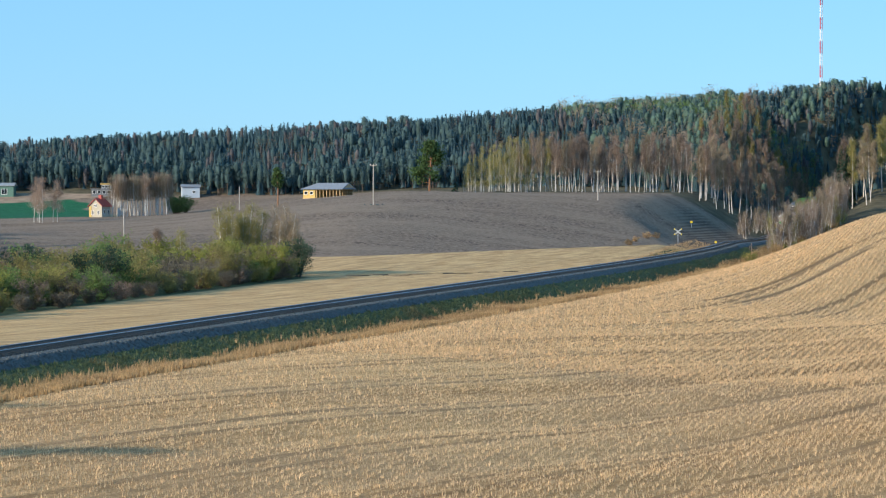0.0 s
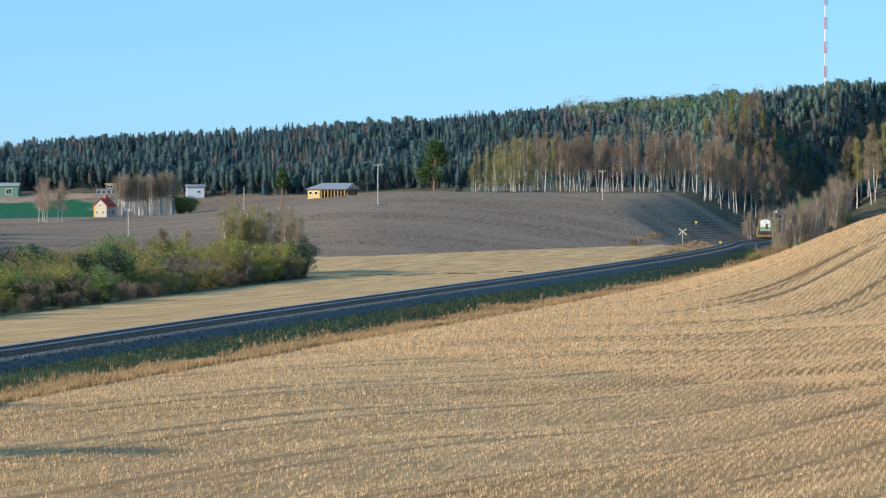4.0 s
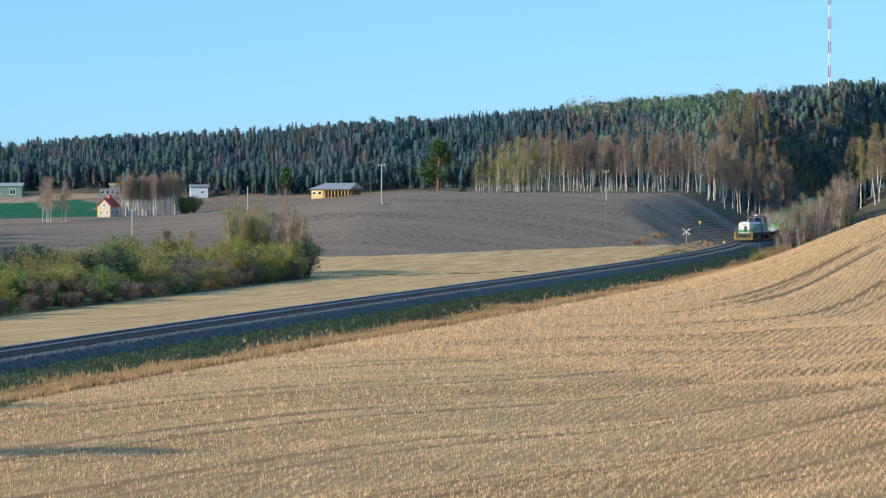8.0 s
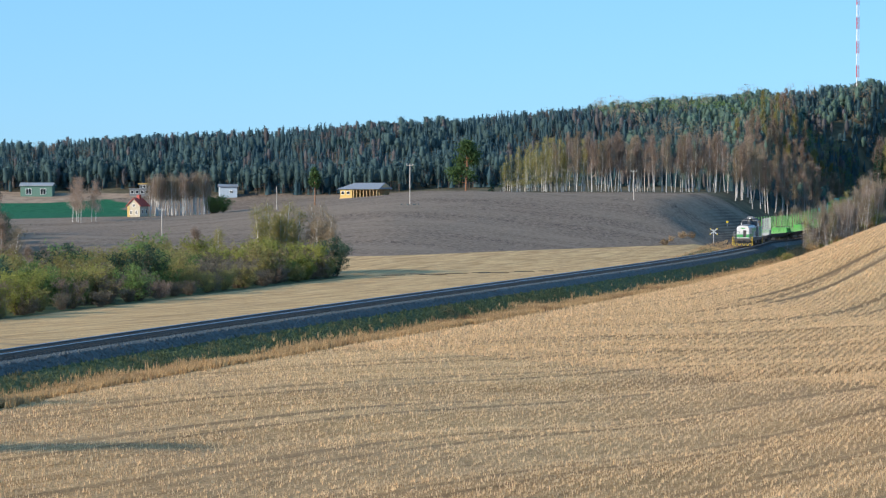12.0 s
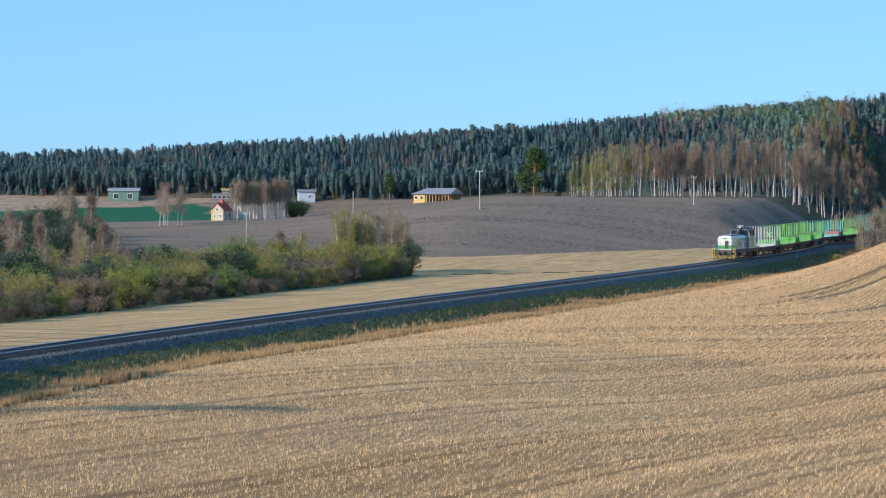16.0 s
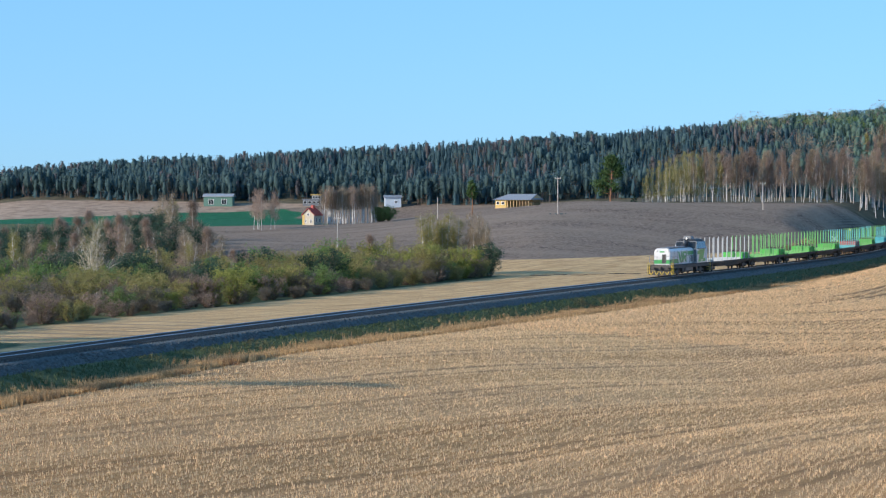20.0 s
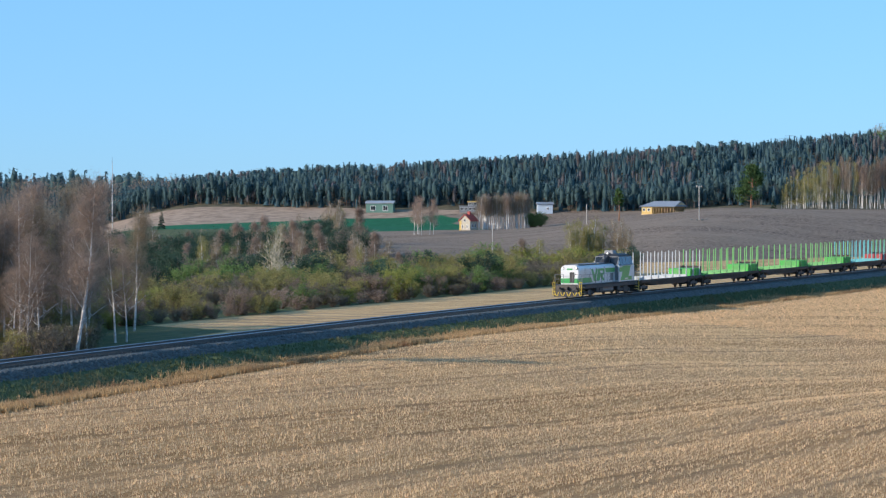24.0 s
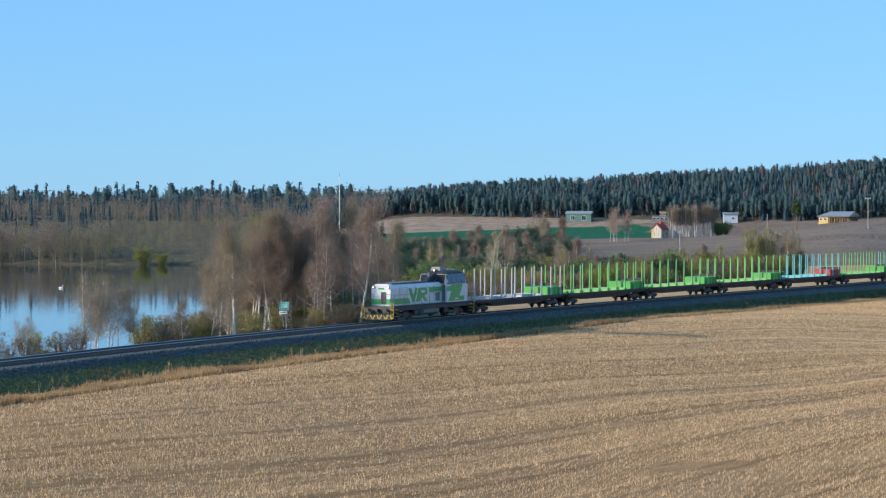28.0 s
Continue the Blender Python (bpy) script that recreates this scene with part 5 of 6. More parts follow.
# the open-sided timber hall on the hill: hipped roof on posts
def open_cabin(x, y):
    root = thing("timber_pavilion", "unfinished yellow timber building with a grey hipped roof on the hill", "house", m=Matrix.Translation((x, y, height(x, y) - 0.55)) @ Matrix.Rotation(radians(-28), 4, "Z"))
    part("floor", softened(Geo().box(-4.1, 4.1, -2.6, 2.6, -0.6, 0.25), 0.03, 1), M["raw_wood"], root)
    part("wall", Geo().box(-4.0, -1.4, -2.5, 2.5, 0.25, 1.85), M["yellow_wall"], root, "closed yellow end of the building")
    for i in range(8):
        xx = -1.1 + i * 0.71
        part("post", Geo().box(xx - 0.06, xx + 0.06, -2.5, -2.38, 0.25, 1.85), M["raw_wood"], root)
    for i in range(6):
        part("post", Geo().box(3.85, 3.97, -2.4 + i * 0.92, -2.28 + i * 0.92, 0.25, 1.85), M["raw_wood"], root)
    part("back_wall", Geo().box(-1.4, 4.0, 2.35, 2.5, 0.25, 1.85), M["raw_wood"], root)
    part("beam", Geo().box(-4.1, 4.1, -2.56, -2.36, 1.72, 1.92), M["yellow_wall"], root)
    part("beam", Geo().box(3.84, 4.04, -2.5, 2.5, 1.72, 1.92), M["yellow_wall"], root)
    vs = [(-4.6, -3.0, 1.86), (4.6, -3.0, 1.86), (4.6, 3.0, 1.86), (-4.6, 3.0, 1.86), (-2.2, 0, 3.1), (4.45, 0, 3.1)]
    part("roof", softened(Geo().add(vs, [(0, 1, 2, 3), (0, 1, 5, 4), (2, 3, 4, 5), (3, 0, 4), (1, 2, 5)]), 0.04, 1), M["grey_roof"], root)
    part("gable", Geo().prism(((-2.5, 1.93), (2.5, 1.93), (0, 2.95)), "x", 4.5, 4.56), M["raw_wood"], root, "boarded gable of raw wood")
    for u in (-3.4, -2.2):
        win = part("window", Geo().box(u - 0.35, u + 0.35, -2.55, -2.46, 0.85, 1.5), M["white_paint"], root)
        part("pane", Geo().box(u - 0.28, u + 0.28, -2.57, -2.5, 0.92, 1.43), M["glass"], win)
    return root


open_cabin(-4.6, 484)
gable_house("yellow_house", "small yellow house with a red roof beside the field", -46.4, 470, 66, 3.2, 2.6, 2.2, 1.2, M["cream_wall"], M["red_roof"],
            windows=(("f", -0.7, 0.6, 0.6, 0.9), ("f", 0.7, 0.6, 0.6, 0.9), ("l", 0.0, 1.9, 0.6, 0.6), ("l", -0.6, 0.5, 0.5, 0.8), ("l", 0.6, 0.5, 0.5, 0.8)), chimney=0.3)
for o in (bpy.data.objects["yellow_house"],):
    part("corner_board", Geo().box(-1.63, -1.25, 1.28, 1.36, -0.1, 2.15), M["yellow_wall"], o, "bright yellow boarding")
    part("corner_board", Geo().box(-1.66, -1.59, 0.85, 1.32, -0.1, 2.15), M["yellow_wall"], o, "bright yellow boarding")
gable_house("machine_hall", "long dark green machine hall with a pale roof edge", -73.6, 533, 0, 6.6, 4.0, 2.0, 0.5, M["hall_green"], M["galvanised"],
            windows=(("f", -1.6, 0.2, 1.2, 1.2), ("f", 1.4, 0.2, 1.2, 1.2)))
gable_house("white_shed", "white shed at the forest's edge, wall tinted with blue shade", -33.4, 527, 8, 3.6, 3.0, 2.1, 0.4, M["shed_shade"], M["grey_roof"], windows=(("f", 0.6, 0.8, 0.7, 0.6),))


def two_storey(x, y):
    root = thing("flat_roofed_house", "grey flat-roofed house with yellow fascia and dark windows", "house", m=Matrix.Translation((x, y, height(x, y) - 0.2)) @ Matrix.Scale(0.8, 4))
    part("wall", Geo().box(-2.6, 2.6, -1.6, 1.6, -0.3, 1.9), M["loco_grey"], root)
    part("upper_wall", Geo().box(0.0, 2.6, -1.5, 1.5, 1.9, 3.1), M["loco_grey"], root)
    part("roof", softened(Geo().box(-2.8, 2.8, -1.8, 1.8, 1.9, 2.06), 0.02, 1), M["grey_roof"], root)
    part("fascia", softened(Geo().box(-0.3, 2.9, -1.75, 1.75, 3.1, 3.4), 0.03, 1), M["yellow_wall"], root)
    for u in (-1.9, -0.6, 0.7, 1.9):
        w = part("window", Geo().box(u - 0.42, u + 0.42, -1.64, -1.58, 0.7, 1.5), M["white_paint"], root)
        part("pane", Geo().box(u - 0.36, u + 0.36, -1.66, -1.6, 0.76, 1.44), M["glass"], w)
    for u in (0.5, 1.3, 2.1):
        w = part("window", Geo().box(u - 0.32, u + 0.32, -1.54, -1.48, 2.2, 2.9), M["white_paint"], root)
        part("pane", Geo().box(u - 0.27, u + 0.27, -1.56, -1.5, 2.26, 2.84), M["glass"], w)


two_storey(-52.0, 531)


def utility_pole(name, label, x, y, h, arm=True, radius=0.075):
    root = thing(name, label, "utility pole", "utility poles on the hill", m=Matrix.Translation((x, y, height(x, y))))
    part("pole", Geo().tube([(0, 0, -0.5), (0, 0, h * 0.5), (0, 0, h)], [radius * 1.25, radius * 1.1, radius * 0.85], 8), M["pole_wood"], root)
    if arm:
        part("crossarm", softened(Geo().box(-0.55, 0.55, -0.04, 0.04, h - 0.32, h - 0.22), 0.01, 1), M["pole_wood"], root)
        for u in (-0.48, 0.0, 0.48):
            part("insulator", Geo().tube([(u, 0, h - 0.22), (u, 0, h - 0.1), (u, 0, h - 0.02)], [0.03, 0.05, 0.03], 6), M["white_paint"], root)
    return root


utility_pole("utility_pole", "pale wooden utility pole with a crossarm on the ploughed hill", 3.4, 410, 6.6)
utility_pole("utility_pole", "pale wooden utility pole with a crossarm below the hill", -31.4, 351, 5.1)
utility_pole("utility_pole", "pale wooden utility pole beside the hill wood", 42.6, 440, 5.2)
utility_pole("utility_pole", "short wooden utility pole behind the hill", -20.0, 452, 4.2, False)
p = thing("rubble_heap", "weedy heap of stones round the pole", "stones", m=Matrix.Translation((3.6, 409.4, height(3.6, 409.4))))
for i in range(9):
    a, r = i * 0.7, rng.uniform(0.2, 1.1)
    st = part("stone", softened(Geo().box(-0.16, 0.16, -0.12, 0.12, -0.08, 0.16, (0.05, 0.04)), 0.03, 1), M["ballast"], p)
    st.matrix_basis = pose(r * math.cos(a) * 1.6, r * math.sin(a), 0.02, 0, 0, 57 * a)


def crossing_sign(x, y):
    root = thing("crossing_sign", "white crossed-board level crossing sign on a post", "sign", m=Matrix.Translation((x, y, height(x, y))))
    part("post", Geo().tube([(0, 0, -0.3), (0, 0, 2.3)], [0.05, 0.05], 8), M["galvanised"], root)
    for a in (38, -38):
        b = part("board", softened(Geo().box(-0.78, 0.78, -0.02, 0.02, -0.1, 0.1), 0.008, 1), M["stake_grey"], root)
        b.matrix_basis = pose(0, -0.07 - 0.0006 * a, 2.0, 0, a, 0)
        bb = part("border", softened(Geo().box(-0.80, -0.62, -0.024, 0.024, -0.102, 0.102), 0.004, 1), M["sign_yellow"], b)
        same("border", bb, b, pose(1.42, 0, 0))
    return root


crossing_sign(53.6, 417)


def track_marker(x, y, col="sign_yellow"):
    root = thing("track_marker", "small yellow marker board on a short post by the track", "sign", m=Matrix.Translation((x, y, height(x, y))))
    part("post", Geo().tube([(0, 0, -0.3), (0, 0, 1.0)], [0.03, 0.03], 6), M["galvanised"], root)
    part("board", softened(Geo().box(-0.2, 0.2, -0.06, -0.03, 0.8, 1.15), 0.01, 1), M[col], root)


track_marker(62.0, 432)
track_marker(60.5, 452)


def place_sign(x, y):
    """The green board by the railway; its distance in white numerals."""
    root = thing("railway_board", "green railway board above a white plate on a post", "sign", m=Matrix.Translation((x, y, height(x, y))) @ Matrix.Rotation(radians(-12), 4, "Z") @ Matrix.Rotation(radians(-4), 4, "Y"))
    part("post", Geo().tube([(0, 0, -0.4), (0, 0, 2.9)], [0.04, 0.035], 8), M["galvanised"], root)
    b = part("board", softened(Geo().box(-0.48, 0.42, -0.09, -0.05, 2.35, 3.0), 0.012, 1), M["white_paint"], root)
    part("face", softened(Geo().box(-0.45, 0.39, -0.105, -0.085, 2.38, 2.97), 0.006, 1), M["sign_green"], b, "green face of the board")
    number = bpy.data.curves.new("lettering", "FONT")
    number.body, number.size, number.extrude, number.align_x = "236", 0.46, 0.006, "CENTER"
    text = new("lettering", number)
    shape = bpy.data.meshes.new_from_object(text)
    bpy.data.objects.remove(text)
    shape.materials.append(M["white_paint"])
    letters = tagged(new("lettering", shape), "white numerals")
    letters.parent, letters.matrix_basis = b, pose(-0.03, -0.113, 2.51, 90, 0, 0)
    p2 = part("plate", softened(Geo().box(-0.55, 0.2, -0.09, -0.05, 1.98, 2.26), 0.01, 1), M["white_paint"], root)
    part("bar", Geo().box(-0.45, 0.1, -0.10, -0.085, 2.08, 2.16), M["loco_grey"], p2, "grey mark")


place_sign(-41.9, 77.5)


def mast(x, y, foot, h):
    root = thing("radio_mast", "tall slim red and white banded radio mast on the forest ridge", "mast", m=Matrix.Translation((x, y, foot)))
    n = 14
    for i in range(n):
        a, b = h * i / n, h * (i + 1) / n
        seg = part("section", Geo(), M["red_paint" if i % 2 else "white_paint"], root)
        g = Geo()
        for k in range(3):
            c, s_ = 0.42 * math.cos(k * 2.094), 0.42 * math.sin(k * 2.094)
            g.tube([(c, s_, a), (c, s_, b)], [0.07, 0.07], 5)
            c2, s2 = 0.42 * math.cos((k + 1) * 2.094), 0.42 * math.sin((k + 1) * 2.094)
            for j in range(3):
                za, zb = a + (b - a) * j / 3, a + (b - a) * (j + 1) / 3
                g.tube([(c, s_, za), (c2, s2, zb)], [0.04, 0.04], 3, False)
        me = seg.data
        me.clear_geometry()
        me.from_pydata(g.v, [], g.f)
    return root


mast(127.7, 690, height(127.7, 690) + 3.0, 46)
m2 = thing("antenna_pole", "thin dark antenna pole above the lakeside trees", "mast", m=Matrix.Translation((-118, 440, height(-118, 440))))
part("pole", Geo().tube([(0, 0, -0.5), (0, 0, 8), (0, 0, 15.5)], [0.12, 0.1, 0.06], 6), M["galvanised"], m2)
part("antenna", Geo().tube([(0, 0, 15.5), (0, 0, 16.6)], [0.04, 0.03], 5), M["loco_grey"], m2)


# wet wheel ruts across the strip field
def puddle(x, y, long, wide, turn):
    rng = np.random.default_rng(int(abs(x * 31 + y)))
    ring = [(long * math.cos(a) * rng.uniform(0.7, 1.1), wide * math.sin(a) * rng.uniform(0.6, 1.2)) for a in np.linspace(0, 2 * math.pi, 18, endpoint=False)]
    ob = part("puddle", Geo().prism(ring, "z", -0.10, 0.03), M["water"])
    tagged(ob, "shallow puddle of water in a field rut", "puddle", "puddles on the strip field")
    ob.matrix_basis = Matrix.Translation((x, y, height(x, y) + 0.02)) @ Matrix.Rotation(radians(turn), 4, "Z")


for f, lg in ((0.0, 1.6), (0.12, 1.0), (0.2, 1.9), (0.33, 1.5), (0.45, 1.2), (0.52, 2.0), (0.68, 1.4), (0.8, 1.1)):
    puddle(0.5 + 23.0 * f, 290 + 18 * f + 2.0 * math.sin(f * 19), lg, 0.55, 25)


# ---------------- the train ----------------
def bogie(root, x, spread, r=0.46, heavy=False):
    g = Geo()
    for s_ in (-1.02, 1.02):
        g.box(x - spread / 2 - 0.45, x + spread / 2 + 0.45, s_ - 0.07, s_ + 0.07, 0.42, 0.66, (0.12, 0))
        for q in (-spread / 2, spread / 2):
            g.box(x + q - 0.17, x + q + 0.17, s_ - 0.12, s_ + 0.12, 0.3, 0.62, (0.03, 0.02))
        if heavy:
            g.box(x - 0.5, x + 0.5, s_ - 0.14, s_ + 0.14, 0.3, 0.8, (0.08, 0.02))
    g.box(x - 0.28, x + 0.28, -1.0, 1.0, 0.5, 0.78)
    b = part("bogie", g, M["loco_dark"], root)
    for q in (-spread / 2, spread / 2):
        wheelset(b, x + q, r)
    return b


def wheelset(parent, x, r):
    g = Geo().tube([(x, -0.95, r), (x, 0.95, r)], [0.08, 0.08], 8)
    for s_ in (-0.78, 0.78):
        g.tube([(x, s_ - 0.07, r), (x, s_ + 0.05, r), (x, s_ + 0.07, r)], [r, r, r * 0.92], 18)
    part("wheelset", g, M["wheel"], parent)


def buffers(root, x, sgn):
    for s_ in (-0.88, 0.88):
        part("buffer", Geo().tube([(x, s_, 1.06), (x + sgn * 0.42, s_, 1.06), (x + sgn * 0.44, s_, 1.06), (x + sgn * 0.5, s_, 1.06)], [0.1, 0.1, 0.24, 0.22], 12), M["loco_dark"], root)


def build_loco():
    """Local x points forwards; the origin lies on the rails below the middle."""
    root = thing("diesel_locomotive", "white and green diesel locomotive with yellow buffer beams", "locomotive")
    part("frame", softened(Geo().box(-8.0, 8.0, -1.45, 1.45, 0.92, 1.30), 0.03, 1), M["loco_dark"], root)
    part("walkway", softened(Geo().box(-8.1, 8.1, -1.55, 1.55, 1.30, 1.36), 0.01, 1), M["loco_dark"], root)
    part("fuel_tank", softened(Geo().prism(((-1.2, 0.95), (1.2, 0.95), (1.2, 0.55), (0.9, 0.36), (-0.9, 0.36), (-1.2, 0.55)), "x", -1.6, 1.6), 0.04, 1), M["loco_grey"], root)
    for x in (-5.1, 5.1):
        bogie(root, x, 2.5, 0.5, True)
    hood = ((-0.98, 1.36), (0.98, 1.36), (0.98, 2.85), (0.93, 3.05), (0.80, 3.2), (0.55, 3.29), (-0.55, 3.29), (-0.80, 3.2), (-0.93, 3.05), (-0.98, 2.85))
    fh = part("front_hood", softened(Geo().prism(hood, "x", -2.6, 7.55), 0.06), M["loco_white"], root, "long white engine hood")
    part("rear_hood", softened(Geo().prism(tuple((a, b - 0.3 if b > 2 else b) for a, b in hood), "x", -7.6, -6.9), 0.05), M["loco_white"], root, "short white rear hood")
    part("hood_roof", softened(Geo().box(-2.4, 6.7, -0.72, 0.72, 3.26, 3.33), 0.02, 1), M["loco_dark"], root)
    for x in (0.2, 2.2, 4.2, 6.0):
        part("roof_grille", softened(Geo().box(x - 0.7, x + 0.7, -0.55, 0.55, 3.32, 3.39), 0.02, 1), M["loco_grey"], root)
    # cab: wider than the hood, upright to the sills, drawn in above them under a dark rounded roof
    cabin = part("cab", softened(Geo().box(-7.0, -2.5, -1.48, 1.48, 1.36, 3.02), 0.05), M["loco_white"], root, "white driver's cab")
    x0, x1, w0, z0, z1, ix, iy = -7.0, -2.5, 1.48, 3.0, 4.08, 0.42, 0.26
    part("upper_cab", softened(Geo().box(x0, x1, -w0, w0, z0, z1, (ix, iy)), 0.16, 3), M["loco_white"], cabin)
    part("roof", softened(Geo().box(x0 + 0.30, x1 - 0.26, -1.27, 1.27, 3.99, 4.26, (0.42, 0.42)), 0.10, 3), M["loco_dark"], cabin, "dark rounded cab roof")
    part("roof_unit", softened(Geo().box(-4.4, -3.2, -0.55, 0.55, 4.22, 4.60, (0.1, 0.12)), 0.05), M["loco_grey"], cabin, "grey roof cooler")
    for x in (-6.0, -5.2):
        part("roof_horn", Geo().tube([(x, 0.5, 4.2), (x, 0.5, 4.38), (x + 0.35, 0.5, 4.42)], [0.03, 0.03, 0.06], 6), M["loco_grey"], cabin)
    part("exhaust", softened(Geo().prism(((-2.9, 3.28), (-1.0, 3.28), (-1.5, 3.62), (-2.3, 3.95), (-2.9, 4.02)), "y", -0.30, 0.30), 0.08, 2), M["loco_dark"], root, "dark tapered exhaust housing")
    part("exhaust_pipe", Geo().tube([(-1.9, 0, 3.6), (-1.9, 0, 4.12)], [0.12, 0.11], 10), M["loco_grey"], root)

    def on_face(face, u0, u1, h0, h1, out=0.02):
        """A pane on one of the cab's slanting faces: u along the face, h from 0 at the sill to 1 at the eaves."""
        pts = []
        for u, h in ((u0, h0), (u1, h0), (u1, h1), (u0, h1)):
            z = z0 + (z1 - z0) * h
            if face in "lr":
                sg = 1 if face == "l" else -1
                n_, base_ = Vector((0, sg * 0.97, 0.24)), Vector((u, sg * (w0 - iy * h), z))
            else:
                sg = 1 if face == "f" else -1
                n_, base_ = Vector((sg * 0.93, 0, 0.36)), Vector((x1 - ix * h if face == "f" else x0 + ix * h, u, z))
            pts.append((base_, n_))
        vs = [tuple(b_ - n_ * 0.03) for b_, n_ in pts] + [tuple(b_ + n_ * out) for b_, n_ in pts]
        return Geo().add(vs, [(3, 2, 1, 0), (4, 5, 6, 7), (0, 1, 5, 4), (1, 2, 6, 5), (2, 3, 7, 6), (3, 0, 4, 7)])

    for face in "lr":
        for u0, u1 in ((-3.55, -2.95), (-4.65, -3.7), (-5.75, -4.8), (-6.5, -5.9)):
            part("window_frame", on_face(face, u0 - 0.06, u1 + 0.06, 0.04, 0.90, 0.012), M["loco_grey"], cabin)
            part("side_window", on_face(face, u0, u1, 0.10, 0.84), M["glass"], cabin)
    for face, name in (("f", "front_window"), ("b", "rear_window")):
        for u0, u1 in ((-1.22, -0.36), (0.36, 1.22)):
            part("window_frame", on_face(face, u0 - 0.07, u1 + 0.07, 0.05, 0.90, 0.012), M["loco_grey"], cabin)
            part(name, on_face(face, u0, u1, 0.12, 0.83), M["glass"], cabin)
    for s_ in (-1, 1):
        a, b = sorted((s_ * 1.02, s_ * 1.36))
        part("cab_front_door", softened(Geo().box(-2.505, -2.475, a, b, 1.5, 3.0), 0.005, 1), M["loco_grey"], cabin)
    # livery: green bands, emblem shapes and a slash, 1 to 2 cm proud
    for s_ in (-1, 1):
        a, b = sorted((s_ * 0.975, s_ * 0.993))
        c, d = sorted((s_ * 1.475, s_ * 1.49))
        part("stripe", Geo().prism(((7.5, 1.5), (7.5, 2.0), (4.25, 2.0), (3.75, 1.5)), "y", a, b), M["loco_green"], fh, "green band")
        part("stripe", Geo().prism(((-2.48, 2.4), (-2.48, 2.85), (0.25, 2.85), (0.05, 2.4)), "y", a, b), M["loco_green"], fh, "green band")
        part("emblem", Geo().prism(((4.2, 2.85), (3.7, 2.85), (3.2, 2.15), (2.85, 2.85), (2.35, 2.85), (3.05, 1.6), (3.45, 1.6)), "y", a, b), M["loco_green"], fh, "green chevron")
        block = part("emblem", Geo().prism(((2.2, 2.85), (0.75, 2.85), (0.45, 2.6), (0.6, 2.25), (1.0, 2.1), (0.45, 1.6), (1.0, 1.6), (1.6, 2.05), (1.9, 1.6), (2.75, 1.6)), "y", a, b), M["loco_green"], fh, "green emblem block")
        e0, e1 = sorted((s_ * 0.985, s_ * 0.998))
        part("gap", Geo().prism(((1.75, 2.62), (1.0, 2.62), (0.92, 2.4), (1.55, 2.35)), "y", e0, e1), M["loco_white"], block, "white opening in the emblem")
        part("slant", Geo().prism(((-2.55, 2.4), (-2.55, 2.85), (-3.3, 2.85), (-3.6, 2.99), (-5.9, 2.99), (-5.2, 1.9), (-6.95, 1.9), (-6.95, 1.5), (-2.9, 1.5), (-3.5, 2.4)), "y", c, d), M["loco_green"], cabin, "green slash")
        part("cab_door", softened(Geo().box(-6.85, -6.2, c - 0.004, d + 0.006, 1.45, 2.96), 0.01, 1), M["loco_white"], cabin)
        part("number_bar", Geo().box(-5.0, -4.2, c - 0.002, d + 0.004, 1.6, 1.72), M["loco_white"], cabin, "white mark")
        part("sill_band", Geo().box(-7.55, -7.05, a, b, 1.5, 1.98), M["loco_green"], root, "green band")
        for x in (-0.9, 0.5, 2.9, 4.5, 5.9):
            part("door_seam", Geo().box(x - 0.018, x + 0.018, a - 0.003, b + 0.003, 1.45, 3.0), M["loco_grey"], fh)
        part("side_grille", softened(Geo().box(-2.1, -1.2, a, b, 1.55, 2.3), 0.004, 1), M["loco_grey"], fh)
        # handrail
        rail = Geo().tube([(-2.3, s_ * 1.48, 2.35), (7.9, s_ * 1.48, 2.35)], [0.02, 0.02], 5)
        for x in (-2.2, -0.6, 1.0, 2.6, 4.3, 6.0, 7.8):
            rail.tube([(x, s_ * 1.48, 1.34), (x, s_ * 1.48, 2.35)], [0.018, 0.018], 5)
        part("handrail", rail, M["loco_grey"], root)
        for x in (-7.6, 7.6):
            st = Geo()
            for k in range(3):
                st.box(x - 0.3, x + 0.3, s_ * 1.42 - 0.12, s_ * 1.42 + 0.12, 0.45 + 0.3 * k, 0.49 + 0.3 * k)
            part("steps", st, M["loco_yellow"], root, "yellow steps")
        for x in (-2.6, 2.4, 3.4):
            part("equipment_box", softened(Geo().box(x - 0.4, x + 0.4, s_ * 1.2 - 0.2, s_ * 1.2 + 0.2, 0.5, 0.95), 0.03, 1), M["loco_dark"], root)
    # ends
    part("front_band", Geo().box(7.54, 7.56, -0.94, 0.94, 1.5, 1.98), M["loco_green"], fh, "green band")
    part("front_door", softened(Geo().box(7.54, 7.58, 0.0, 0.5, 1.55, 2.6), 0.01, 1), M["loco_dark"], fh, "dark end door")
    part("front_grille", softened(Geo().box(7.54, 7.565, -0.3, 0.3, 2.82, 2.98), 0.01, 1), M["loco_green"], fh)
